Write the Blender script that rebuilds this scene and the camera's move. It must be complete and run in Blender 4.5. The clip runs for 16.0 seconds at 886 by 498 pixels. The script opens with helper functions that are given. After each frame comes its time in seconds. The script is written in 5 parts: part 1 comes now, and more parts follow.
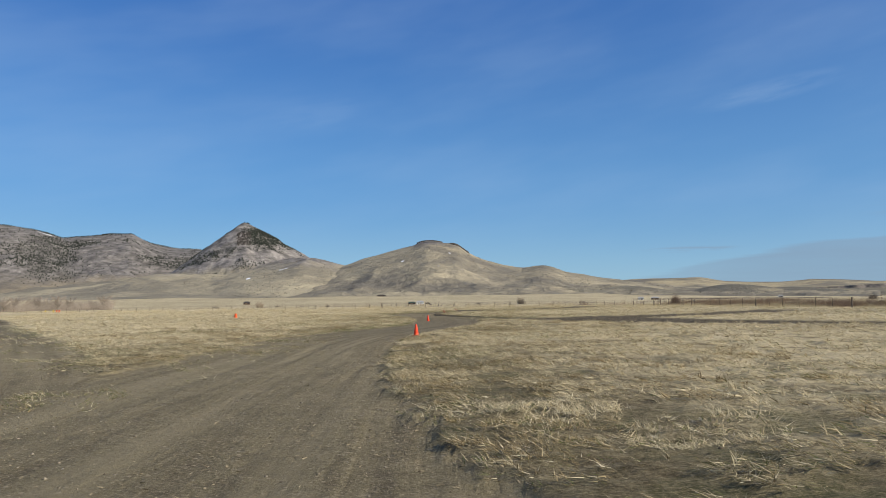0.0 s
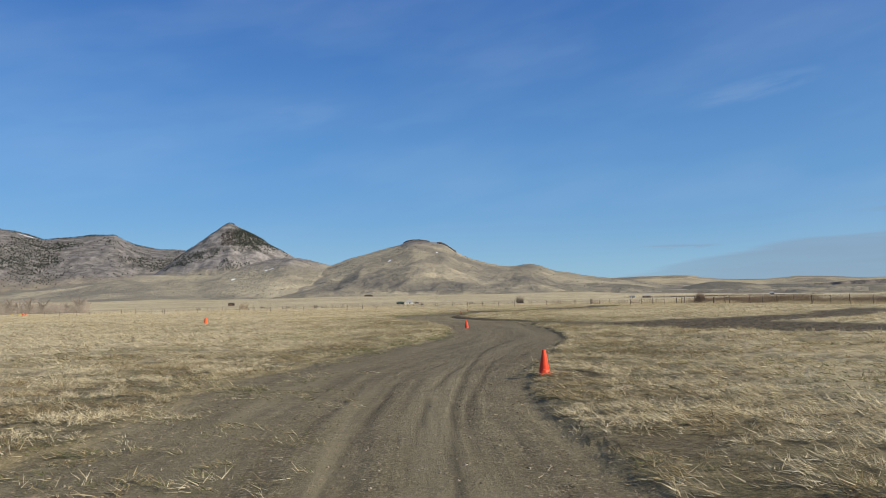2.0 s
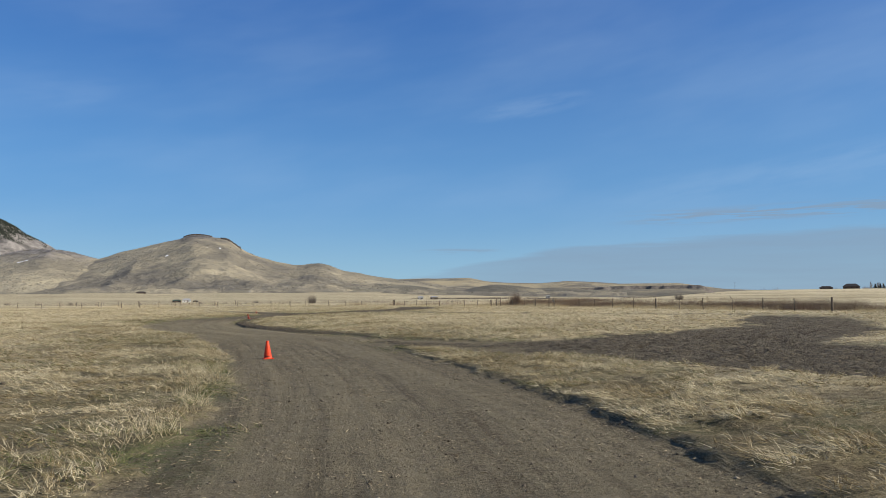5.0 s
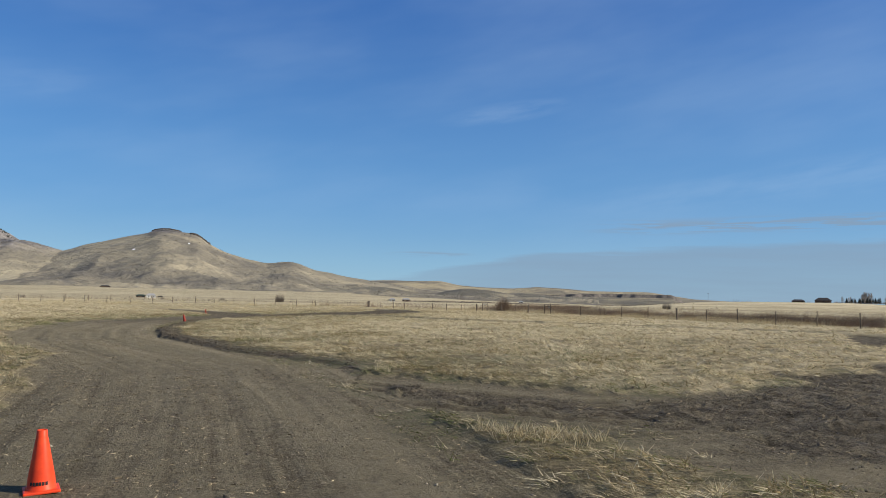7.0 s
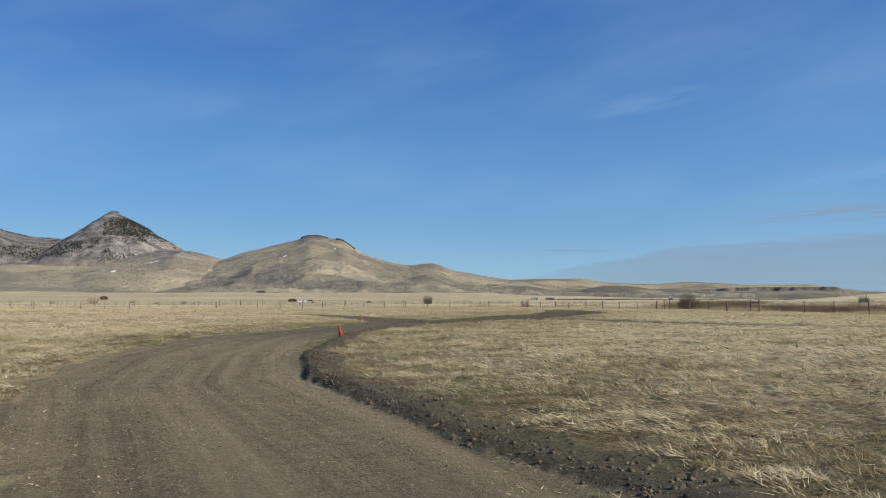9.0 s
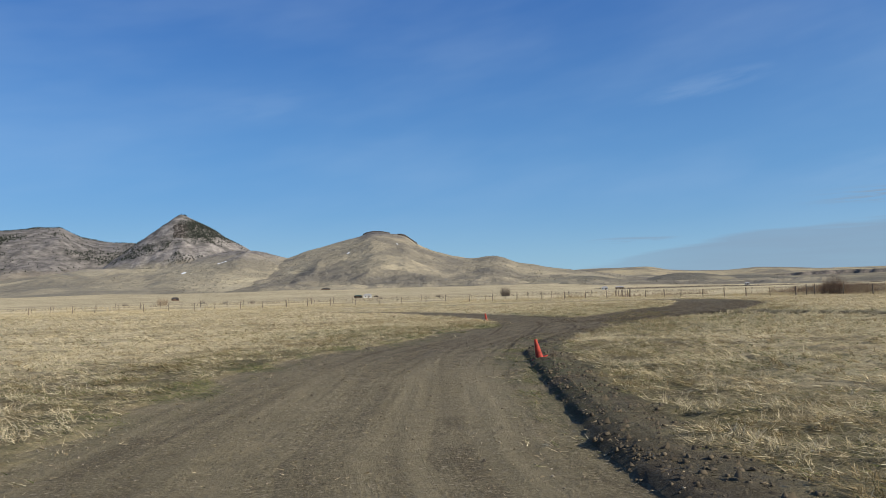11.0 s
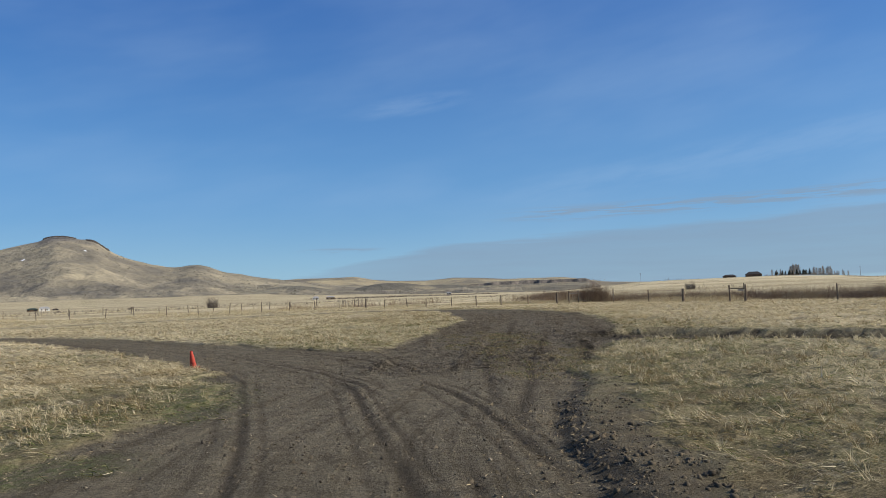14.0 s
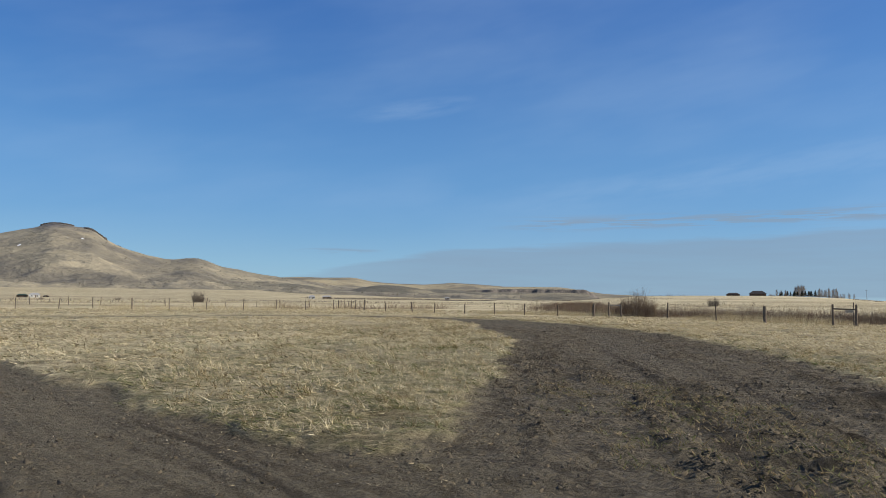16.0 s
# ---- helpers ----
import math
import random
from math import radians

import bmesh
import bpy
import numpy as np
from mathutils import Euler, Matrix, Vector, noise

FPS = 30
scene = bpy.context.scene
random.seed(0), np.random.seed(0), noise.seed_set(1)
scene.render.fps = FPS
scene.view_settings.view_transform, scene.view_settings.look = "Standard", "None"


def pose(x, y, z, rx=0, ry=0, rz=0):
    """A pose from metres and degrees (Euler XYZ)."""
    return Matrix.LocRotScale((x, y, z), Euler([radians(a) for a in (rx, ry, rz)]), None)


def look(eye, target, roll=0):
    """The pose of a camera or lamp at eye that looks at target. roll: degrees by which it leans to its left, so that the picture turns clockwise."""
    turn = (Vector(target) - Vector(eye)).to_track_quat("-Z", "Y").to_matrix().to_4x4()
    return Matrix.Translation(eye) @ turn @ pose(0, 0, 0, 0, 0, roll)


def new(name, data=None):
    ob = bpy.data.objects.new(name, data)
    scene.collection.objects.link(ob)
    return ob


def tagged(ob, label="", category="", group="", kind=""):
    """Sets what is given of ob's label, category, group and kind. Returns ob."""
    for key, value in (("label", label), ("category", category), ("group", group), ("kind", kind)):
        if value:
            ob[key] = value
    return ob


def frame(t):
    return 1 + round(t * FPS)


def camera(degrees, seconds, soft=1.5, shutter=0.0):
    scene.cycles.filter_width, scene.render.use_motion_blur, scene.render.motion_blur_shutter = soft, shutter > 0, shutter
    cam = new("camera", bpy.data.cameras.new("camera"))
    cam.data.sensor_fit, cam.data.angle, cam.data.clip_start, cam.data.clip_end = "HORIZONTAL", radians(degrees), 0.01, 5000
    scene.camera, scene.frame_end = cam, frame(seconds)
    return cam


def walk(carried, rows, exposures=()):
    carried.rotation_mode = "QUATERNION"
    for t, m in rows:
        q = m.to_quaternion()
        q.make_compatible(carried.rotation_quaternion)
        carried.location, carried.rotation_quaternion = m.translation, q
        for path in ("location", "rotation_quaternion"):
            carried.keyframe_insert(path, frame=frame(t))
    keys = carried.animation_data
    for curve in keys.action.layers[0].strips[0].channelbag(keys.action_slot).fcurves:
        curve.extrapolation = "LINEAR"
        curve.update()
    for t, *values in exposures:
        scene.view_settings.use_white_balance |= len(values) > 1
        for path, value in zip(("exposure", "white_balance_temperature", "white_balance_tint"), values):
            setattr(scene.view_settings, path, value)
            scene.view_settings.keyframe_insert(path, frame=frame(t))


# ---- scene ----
cam = camera(60.80, 16.0, soft=0.65)
PATH = [
    (0, pose(0.000, -0.000, 1.408, 94.05, 0.87, 0.06)),
    (0.5, pose(-1.067, 3.670, 1.470, 94.10, 1.00, 0.41)),
    (1, pose(-1.987, 7.808, 1.518, 94.05, 1.18, 0.32)),
    (1.5, pose(-2.703, 12.053, 1.529, 94.02, 1.24, 0.02)),
    (2, pose(-3.210, 16.206, 1.484, 94.00, 1.32, -0.97)),
    (2.5, pose(-3.565, 20.041, 1.487, 93.96, 1.18, -3.02)),
    (3, pose(-3.737, 23.821, 1.482, 93.96, 1.08, -5.80)),
    (3.5, pose(-3.702, 27.645, 1.478, 94.07, 1.03, -8.76)),
    (4, pose(-3.483, 31.222, 1.496, 94.02, 1.00, -11.57)),
    (4.5, pose(-3.113, 34.816, 1.491, 93.85, 0.83, -14.40)),
    (4.7, pose(-2.911, 36.266, 1.490, 93.81, 0.69, -15.51)),
    (5.2, pose(-2.387, 39.724, 1.486, 93.73, 0.36, -17.92)),
    (5.75, pose(-1.657, 43.316, 1.482, 93.78, -0.16, -19.60)),
    (6.3, pose(-0.949, 46.880, 1.481, 93.88, -0.67, -20.13)),
    (6.8, pose(-0.484, 50.265, 1.484, 93.97, -1.01, -19.53)),
    (7, pose(-0.306, 51.669, 1.475, 93.99, -1.13, -19.24)),
    (7.5, pose(-0.020, 55.175, 1.491, 94.06, -1.34, -17.94)),
    (8, pose(0.043, 58.709, 1.495, 94.07, -1.13, -15.26)),
    (8.5, pose(-0.098, 61.990, 1.496, 94.02, -0.49, -11.86)),
    (9, pose(-0.485, 65.543, 1.519, 93.84, 0.13, -8.67)),
    (9.5, pose(-1.128, 68.987, 1.492, 93.70, 0.59, -6.24)),
    (10, pose(-1.793, 72.655, 1.496, 93.61, 1.04, -4.66)),
    (10.2, pose(-2.064, 74.169, 1.500, 93.55, 1.11, -4.25)),
    (10.7, pose(-2.719, 77.834, 1.506, 93.44, 1.51, -3.63)),
    (11.25, pose(-3.287, 81.806, 1.510, 93.34, 1.96, -4.74)),
    (11.8, pose(-3.506, 85.753, 1.506, 93.28, 2.29, -7.56)),
    (12.3, pose(-3.240, 89.352, 1.492, 93.29, 2.40, -11.49)),
    (12.5, pose(-3.086, 90.874, 1.456, 93.35, 2.42, -13.39)),
    (13, pose(-2.483, 94.410, 1.463, 93.38, 2.39, -17.84)),
    (13.5, pose(-1.661, 97.702, 1.464, 93.40, 2.31, -22.16)),
    (14, pose(-0.495, 101.093, 1.503, 93.45, 2.12, -25.80)),
    (14.5, pose(0.811, 104.514, 1.487, 93.53, 1.69, -28.45)),
    (15, pose(2.043, 107.717, 1.478, 93.76, 1.10, -30.04)),
    (15.5, pose(3.102, 110.919, 1.499, 93.91, 0.46, -29.66)),
    (16, pose(4.001, 114.243, 1.498, 93.82, -0.55, -26.04)),
]
walk(cam, PATH, exposures=[(0, 0.30), (16, 0.30)])

# ---- world, sun ----
SUN_AZ, SUN_EL = 120.0, 28.0          # degrees clockwise from +y, and above the horizon

world = bpy.data.worlds.new("sky")
scene.world = world
world.use_nodes = True
wt = world.node_tree
wt.nodes.clear()


def wmath(op, a, b=0.0, clamp=False):
    n = wt.nodes.new("ShaderNodeMath")
    n.operation, n.use_clamp = op, clamp
    for slot, v in ((0, a), (1, b)):
        if isinstance(v, (int, float)):
            n.inputs[slot].default_value = v
        else:
            wt.links.new(v, n.inputs[slot])
    return n.outputs[0]


def wrange(v, a, b, c=0.0, d=1.0):
    n = wt.nodes.new("ShaderNodeMapRange")
    n.interpolation_type = "SMOOTHSTEP"
    wt.links.new(v, n.inputs[0])
    for slot, q in ((1, a), (2, b), (3, c), (4, d)):
        n.inputs[slot].default_value = q
    return n.outputs[0]


def wmix(fac, a, b):
    n = wt.nodes.new("ShaderNodeMix")
    n.data_type = "RGBA"
    wt.links.new(fac, n.inputs[0])
    for slot, q in ((6, a), (7, b)):
        if isinstance(q, tuple):
            n.inputs[slot].default_value = q
        else:
            wt.links.new(q, n.inputs[slot])
    return n.outputs[2]


sky = wt.nodes.new("ShaderNodeTexSky")
sky.sky_type = "NISHITA"
sky.sun_disc = False
sky.sun_elevation, sky.sun_rotation = radians(SUN_EL), radians(SUN_AZ)
sky.altitude, sky.air_density, sky.dust_density, sky.ozone_density = 1300, 1.0, 0.0, 2.0
way = wt.nodes.new("ShaderNodeTexCoord").outputs["Generated"]
parts = wt.nodes.new("ShaderNodeSeparateXYZ")
wt.links.new(way, parts.inputs[0])
sx, sy, sz = parts.outputs
bearing = wmath("ARCTAN2", sx, sy)


def wnoise(u, v, scale, detail, rough=0.55):
    q = wt.nodes.new("ShaderNodeCombineXYZ")
    wt.links.new(u, q.inputs[0])
    wt.links.new(v, q.inputs[1])
    n = wt.nodes.new("ShaderNodeTexNoise")
    wt.links.new(q.outputs[0], n.inputs["Vector"])
    for key, value in (("Scale", scale), ("Detail", detail), ("Roughness", rough)):
        n.inputs[key].default_value = value
    return n.outputs[0]


def wisp(az, el, slope, long_, thick):
    """A short streak of cirrus round a bearing and a height, in radians."""
    u = wmath("SUBTRACT", bearing, az)
    v = wmath("SUBTRACT", wmath("SUBTRACT", sz, el), wmath("MULTIPLY", u, slope))
    u, v = wmath("DIVIDE", u, long_), wmath("DIVIDE", v, thick)
    d = wmath("ADD", wmath("MULTIPLY", u, u), wmath("MULTIPLY", v, v))
    return wrange(d, 1.0, 0.0)


# thin high cirrus in slanting veils
slant = wmath("SUBTRACT", sz, wmath("MULTIPLY", bearing, 0.15))
fibre = wnoise(wmath("MULTIPLY", bearing, 2.0), wmath("MULTIPLY", slant, 7.0), 1.4, 4, 0.5)
fine = wnoise(wmath("MULTIPLY", bearing, 7.0), wmath("MULTIPLY", slant, 34.0), 1.5, 6, 0.55)
veil = wmath("MULTIPLY", wmath("ADD", wmath("MULTIPLY", wrange(fibre, 0.36, 0.72), 0.6), wmath("MULTIPLY", wrange(bearing, 0.0, 0.9), 0.22)), wmath("ADD", wmath("MULTIPLY", fine, 0.45), 0.6))
veil = wmath("MULTIPLY", veil, wrange(sz, 0.02, 0.14))
streak_ = wmath("ADD", wmath("MULTIPLY", wisp(0.415, 0.246, 0.13, 0.10, 0.016), 0.62), wmath("MULTIPLY", wisp(-0.17, 0.243, 0.20, 0.07, 0.022), 0.25))
streak_ = wmath("ADD", streak_, wmath("MULTIPLY", wisp(0.86, 0.160, 0.10, 0.42, 0.030), 0.4))
veil = wmath("ADD", veil, wmath("MULTIPLY", streak_, wrange(fine, 0.30, 0.66)))
# a low bank of grey stratus over the plains, with torn patches above it
ripple = wnoise(wmath("MULTIPLY", bearing, 3.0), wmath("MULTIPLY", sz, 40.0), 2.2, 6)
edge = wmath("ADD", sz, wmath("MULTIPLY", wmath("SUBTRACT", ripple, 0.5), 0.026))
top = wmath("ADD", wrange(bearing, 0.12, 0.52, 0.016, 0.070), wrange(bearing, 0.45, 1.1, 0.0, 0.022))
over = wmath("DIVIDE", wmath("SUBTRACT", top, edge), 0.007, clamp=True)
under = wrange(edge, -0.004, 0.012)
side = wmath("MULTIPLY", wrange(bearing, 0.15, 0.42), wrange(bearing, 1.7, 2.3, 1.0, 0.0))
bank = wmath("MULTIPLY", wmath("MULTIPLY", over, under), side)
bank = wmath("MULTIPLY", bank, wmath("ADD", wmath("MULTIPLY", ripple, 0.5), 0.5))
torn = wnoise(wmath("MULTIPLY", bearing, 9.0), wmath("MULTIPLY", sz, 150.0), 1.3, 7, 0.62)
band = wmath("SUBTRACT", sz, wmath("MULTIPLY", bearing, 0.012))
patch = wmath("MULTIPLY", wmath("MULTIPLY", wrange(torn, 0.44, 0.56), wrange(bearing, 0.50, 0.62)),
              wmath("MULTIPLY", wrange(band, 0.080, 0.090), wrange(band, 0.094, 0.106, 1.0, 0.0)))
shred = wmath("MULTIPLY", wisp(0.32, 0.062, 0.0, 0.07, 0.005), wrange(torn, 0.40, 0.60))
grey = wmath("MAXIMUM", wmath("MULTIPLY", bank, 0.85), wmath("MAXIMUM", wmath("MULTIPLY", patch, 0.8), wmath("MULTIPLY", shred, 0.6)))
deep = wt.nodes.new("ShaderNodeHueSaturation")
deep.inputs["Saturation"].default_value = 1.36
deep.inputs["Hue"].default_value = 0.510
wt.links.new(sky.outputs[0], deep.inputs["Color"])
haze = wmix(wrange(sz, 0.0, 0.14), (1.97, 3.72, 5.4, 1), (1.05, 2.66, 5.05, 1))
haze = wmix(wrange(sz, 0.10, 0.44), haze, (0.54, 1.46, 4.15, 1))
clear = wmath("ADD", wrange(sz, 0.30, 0.0, 0.0, 0.3), 0.55)
tint = wmix(clear, deep.outputs[0], haze)
tint = wmix(wmath("MULTIPLY", veil, 0.21), tint, (4.3, 5.5, 7.0, 1))
tint = wmix(grey, tint, (2.02, 2.85, 3.9, 1))
tint = wmix(wrange(sz, 0.46, 0.70), tint, sky.outputs[0])
back = wt.nodes.new("ShaderNodeBackground")
wt.links.new(tint, back.inputs[0])
back.inputs[1].default_value = 0.099
wt.links.new(back.outputs[0], wt.nodes.new("ShaderNodeOutputWorld").inputs[0])

lamp = bpy.data.lights.new("sun", "SUN")
lamp.energy, lamp.angle, lamp.color = 5.0, radians(0.53), (1.0, 0.905, 0.745)
sun_az, sun_el = radians(SUN_AZ), radians(SUN_EL)
toward = Vector((math.sin(sun_az) * math.cos(sun_el), math.cos(sun_az) * math.cos(sun_el), math.sin(sun_el)))
new("sun", lamp).matrix_world = look(toward * 100, (0, 0, 0))

# ---- noise and plan arithmetic ----
rng = np.random.default_rng(7)


def lattice(x, y, seed):
    h = (x.astype(np.int64) * 374761393 + y.astype(np.int64) * 668265263 + seed * 1442695041) & 0xFFFFFFFF
    h = ((h ^ (h >> 13)) * 1274126177) & 0xFFFFFFFF
    return ((h ^ (h >> 16)) & 0xFFFF) / 65535.0


def value_noise(x, y, seed=0):
    fx, fy = np.floor(x), np.floor(y)
    u, v = x - fx, y - fy
    u, v = u * u * u * (u * (u * 6 - 15) + 10), v * v * v * (v * (v * 6 - 15) + 10)
    a, b = lattice(fx, fy, seed), lattice(fx + 1, fy, seed)
    c, d = lattice(fx, fy + 1, seed), lattice(fx + 1, fy + 1, seed)
    return (a + (b - a) * u) * (1 - v) + (c + (d - c) * u) * v


def fbm(x, y, octaves=4, seed=0, gain=0.5):
    total, amp, top_ = np.zeros_like(x, float), 1.0, 0.0
    for k in range(octaves):
        total += amp * value_noise(x * 2**k + 17.3 * k, y * 2**k - 9.1 * k, seed + k)
        top_ += amp
        amp *= gain
    return total / top_


def ridged(x, y, octaves=4, seed=0):
    total, amp, top_ = np.zeros_like(x, float), 1.0, 0.0
    for k in range(octaves):
        total += amp * (1 - np.abs(2 * value_noise(x * 2**k + 5.7 * k, y * 2**k + 3.3 * k, seed + k) - 1))
        top_ += amp
        amp *= 0.5
    return total / top_


def smooth(a, b, x):
    u = np.clip((x - a) / (b - a), 0, 1)
    return u * u * (3 - 2 * u)


def ribbon(x, y, line):
    """Distance outside a track of (x, y, half width) stations, with the offset across and the way along it."""
    best, across, along, s0 = np.full(x.shape, 1e9), np.zeros(x.shape), np.zeros(x.shape), 0.0
    for (ax, ay, aw), (bx, by, bw) in zip(line, line[1:]):
        dx, dy = bx - ax, by - ay
        span = math.hypot(dx, dy)
        u = np.clip(((x - ax) * dx + (y - ay) * dy) / span**2, 0, 1)
        px, py = x - ax - u * dx, y - ay - u * dy
        far = np.hypot(px, py) - (aw + (bw - aw) * u)
        side_ = (px * dy - py * dx) / span
        near = far < best
        best, across, along = np.where(near, far, best), np.where(near, side_, across), np.where(near, s0 + u * span, along)
        s0 += span
    return best, across, along


MAIN_ROAD = [(-2.6, -60, 5.5), (-3, -15, 6), (-4.1, 4, 4.9), (-4.3, 12, 3.4), (-4.3, 19, 2.9), (-4.5, 26, 2.9), (-4.2, 31.5, 2.9), (-3.2, 36, 3.0),
             (-2.1, 40, 2.9), (-0.9, 44, 2.6), (-0.3, 48, 2.55), (0.1, 53, 2.55), (0.2, 58, 2.5), (0.3, 63, 2.8), (0.1, 68, 3.1),
             (-1.2, 73, 2.4), (-3.35, 80, 2.65), (-3.95, 87, 3.0), (-3.4, 94, 3.25), (-2.4, 99, 2.8), (-0.45, 104, 2.5),
             (1.75, 109, 2.75), (4.4, 113, 3.1), (5.4, 117, 3.6)]
LEFT_ROAD = [(-4, 2, 5), (-11, 16.5, 3), (-17.5, 28, 3), (-26.2, 42, 3), (-47.7, 75.5, 3), (-90, 140, 3)]
WEST_LANE = [(5.4, 117, 3.6), (3.5, 122, 2.2), (2.5, 127, 2.05), (1.15, 132, 2.0), (-0.1, 137, 1.9), (-2.4, 143, 1.6), (-8, 151.5, 1.2), (-16, 159, 0.7), (-26, 167, 0.2)]
NORTH_LANE = [(6.8, 116.5, 3.6), (8.3, 117.5, 3.3), (11.3, 121.3, 3.4), (14.4, 125.2, 3.5), (20.1, 134, 3.6), (24, 141, 3.9), (28.3, 153, 3.2), (29.6, 161, 2.4),
              (28.6, 168, 2.0), (25, 174, 1.5), (17, 176.3, 1.3), (4, 173, 1.1), (-6, 170, 0.7)]
EAST_LANE = [(12.5, 120.5, 2.0), (15.5, 119.8, 2.2), (17.6, 114, 2.0), (20.6, 108.5, 1.9), (28, 99.5, 1.8), (33.5, 92, 1.8), (37, 85, 1.8), (36, 80, 2.2)]
MUD_YARD = [(1.9, 64.7, 2.4), (5.3, 60.9, 2.2), (10, 59.2, 3.6), (13.5, 60.7, 4.2), (19, 63.5, 3.8), (25, 68, 3.0), (31, 76, 3.4), (36, 82, 2.4)]
MUD_BRANCH = [(6.0, 58.2, 2.1), (10.2, 58.0, 4.4), (11.2, 55, 4.7), (12.5, 51, 4.6), (15, 46, 4), (19, 41, 3.0), (25, 37, 2.2), (45, 36, 2.2), (54, 35.5, 0.3)]


def plan(x, y):
    return survey(x, y)[:4]


def survey(x, y):
    """Distance outside the bare ground, of it outside the mud, the offset across and along the nearest track, how alone it lies, and the distance outside the east lane."""
    tracks = [ribbon(x, y, t) for t in (MAIN_ROAD, LEFT_ROAD, WEST_LANE, NORTH_LANE, EAST_LANE, MUD_YARD, MUD_BRANCH)]
    far = np.array([t[0] for t in tracks])
    far[5] += 2.2 * smooth(0.4, -1.2, far[0])
    pick = far.argmin(0)
    across = np.take_along_axis(np.array([t[1] for t in tracks]), pick[None], 0)[0]
    along = np.take_along_axis(np.array([t[2] for t in tracks]), pick[None], 0)[0] + 300 * pick
    wobble = (fbm(x * 0.55, y * 0.55, 4, 3) - 0.5) * 1.1 + (fbm(x * 2.4, y * 2.4, 3, 8) - 0.5) * 0.5
    wobble *= 1 - 0.85 * smooth(0.0, 1.0, tracks[0][1]) * smooth(10, 18, y) * smooth(118, 108, y)
    far[5] += 2.6 * (fbm(x * 0.8, y * 0.8, 4, 5) - 0.5) * smooth(6, 10, x)
    two = np.sort(far, 0)
    wobble += 0.4 * (fbm(x * 4.5, y * 4.5, 2, 9) - 0.5) * (1 - 0.75 * smooth(0.0, 1.0, tracks[0][1]) * smooth(66, 72, y) * smooth(118, 108, y))
    packed = smooth(100, 104, y) * smooth(123, 116, y) * smooth(11, 7, x) + smooth(9, 6, x) * smooth(54, 57, y) * smooth(71, 67, y)
    return two[0] + wobble, far[3:].min(0) + 2.0 * wobble + 1.2 * packed, across, along, smooth(0.0, 1.0, two[1] - two[0]), far[4] + 0.25 * wobble


def relief(x, y):
    """Height of the ground."""
    r = np.hypot(x, y)
    az = np.degrees(np.arctan2(x, y))
    z = -1.0 * smooth(300, 800, r) + 17.5 * smooth(850, 1700, r) * smooth(30, 8, az)
    r2, az2 = np.hypot(x, y - 104), np.degrees(np.arctan2(x, y - 104))
    z += 8.6 * smooth(80, 860, r2) * smooth(33, 43, az2) * smooth(130, 100, az2) * (1 - 0.6 * smooth(51, 57, az2))
    z += (fbm(x * 0.02, y * 0.02, 3, 40) - 0.5) * 0.9 * smooth(120, 300, r)
    z += (fbm(x * 0.004, y * 0.004, 4, 41) - 0.5) * 10 * smooth(600, 1600, r)
    return z


# wheel marks pressed into the tracks: half width, depth, stations
FIELD_RUTS = [(0.055, 0.016, [(-3.5, 22), (-3.3, 27), (-3.3, 28.5), (-2.9, 31.4), (-2.3, 35)]), (0.06, 0.018, [(-3.1, 20), (-2.9, 27), (-2.7, 30), (-2.4, 33), (-1.7, 38.6), (-0.6, 43)]),
              (0.055, 0.016, [(-2.8, 22.5), (-2.7, 27), (-2.4, 29.7), (-2.0, 32.7), (-1.5, 36)]), (0.05, 0.012, [(-4.2, 16), (-4.1, 24), (-3.9, 30), (-2.6, 36)])]
BEND_RUTS = [(0.06, 0.030, [(0.7, 107.8), (1.3, 110.3), (1.85, 113.2), (2.3, 115.4), (2.3, 118.5)]), (0.06, 0.030, [(3.6, 111.3), (3.9, 113.5), (3.95, 116.2), (3.7, 118.7), (3.4, 122.5)]),
             (0.065, 0.040, [(1.7, 106.4), (2.3, 108.3), (3.05, 111), (3.6, 113), (3.9, 115.4)]), (0.06, 0.030, [(5.3, 113.6), (5.7, 115.6), (5.8, 118.2), (5.2, 122.3), (4.4, 125)]),
             (0.065, 0.042, [(2.8, 105.6), (3.6, 107.8), (4.3, 109.9), (4.8, 112), (4.9, 114)]), (0.05, 0.022, [(1.9, 106.5), (2.5, 108.2), (3.5, 111.6)])]
DRIFT_RUTS = [(0.07, 0.032, [(-0.9, 95.8), (-0.7, 96.9), (0, 100), (1, 104), (2.5, 108.8)]), (0.06, 0.026, [(0.2, 105.8), (1.1, 109.4), (2, 114.2)]), (0.07, 0.030, [(0.6, 102.1), (1.5, 104.9), (2.1, 106), (3, 108)]),
              (0.06, 0.028, [(5.1, 110.1), (5.9, 111.4), (7.6, 113.9), (10, 117.5)]), (0.12, 0.034, [(6.6, 111.0), (7.3, 111.9), (10.4, 115.9), (14, 121)]),
              (0.05, 0.024, [(4.9, 114.2), (5.1, 117.2), (5.3, 120.1)]), (0.05, 0.016, [(-2.3, 92), (-1.9, 98), (-0.9, 103), (0.3, 107)])]
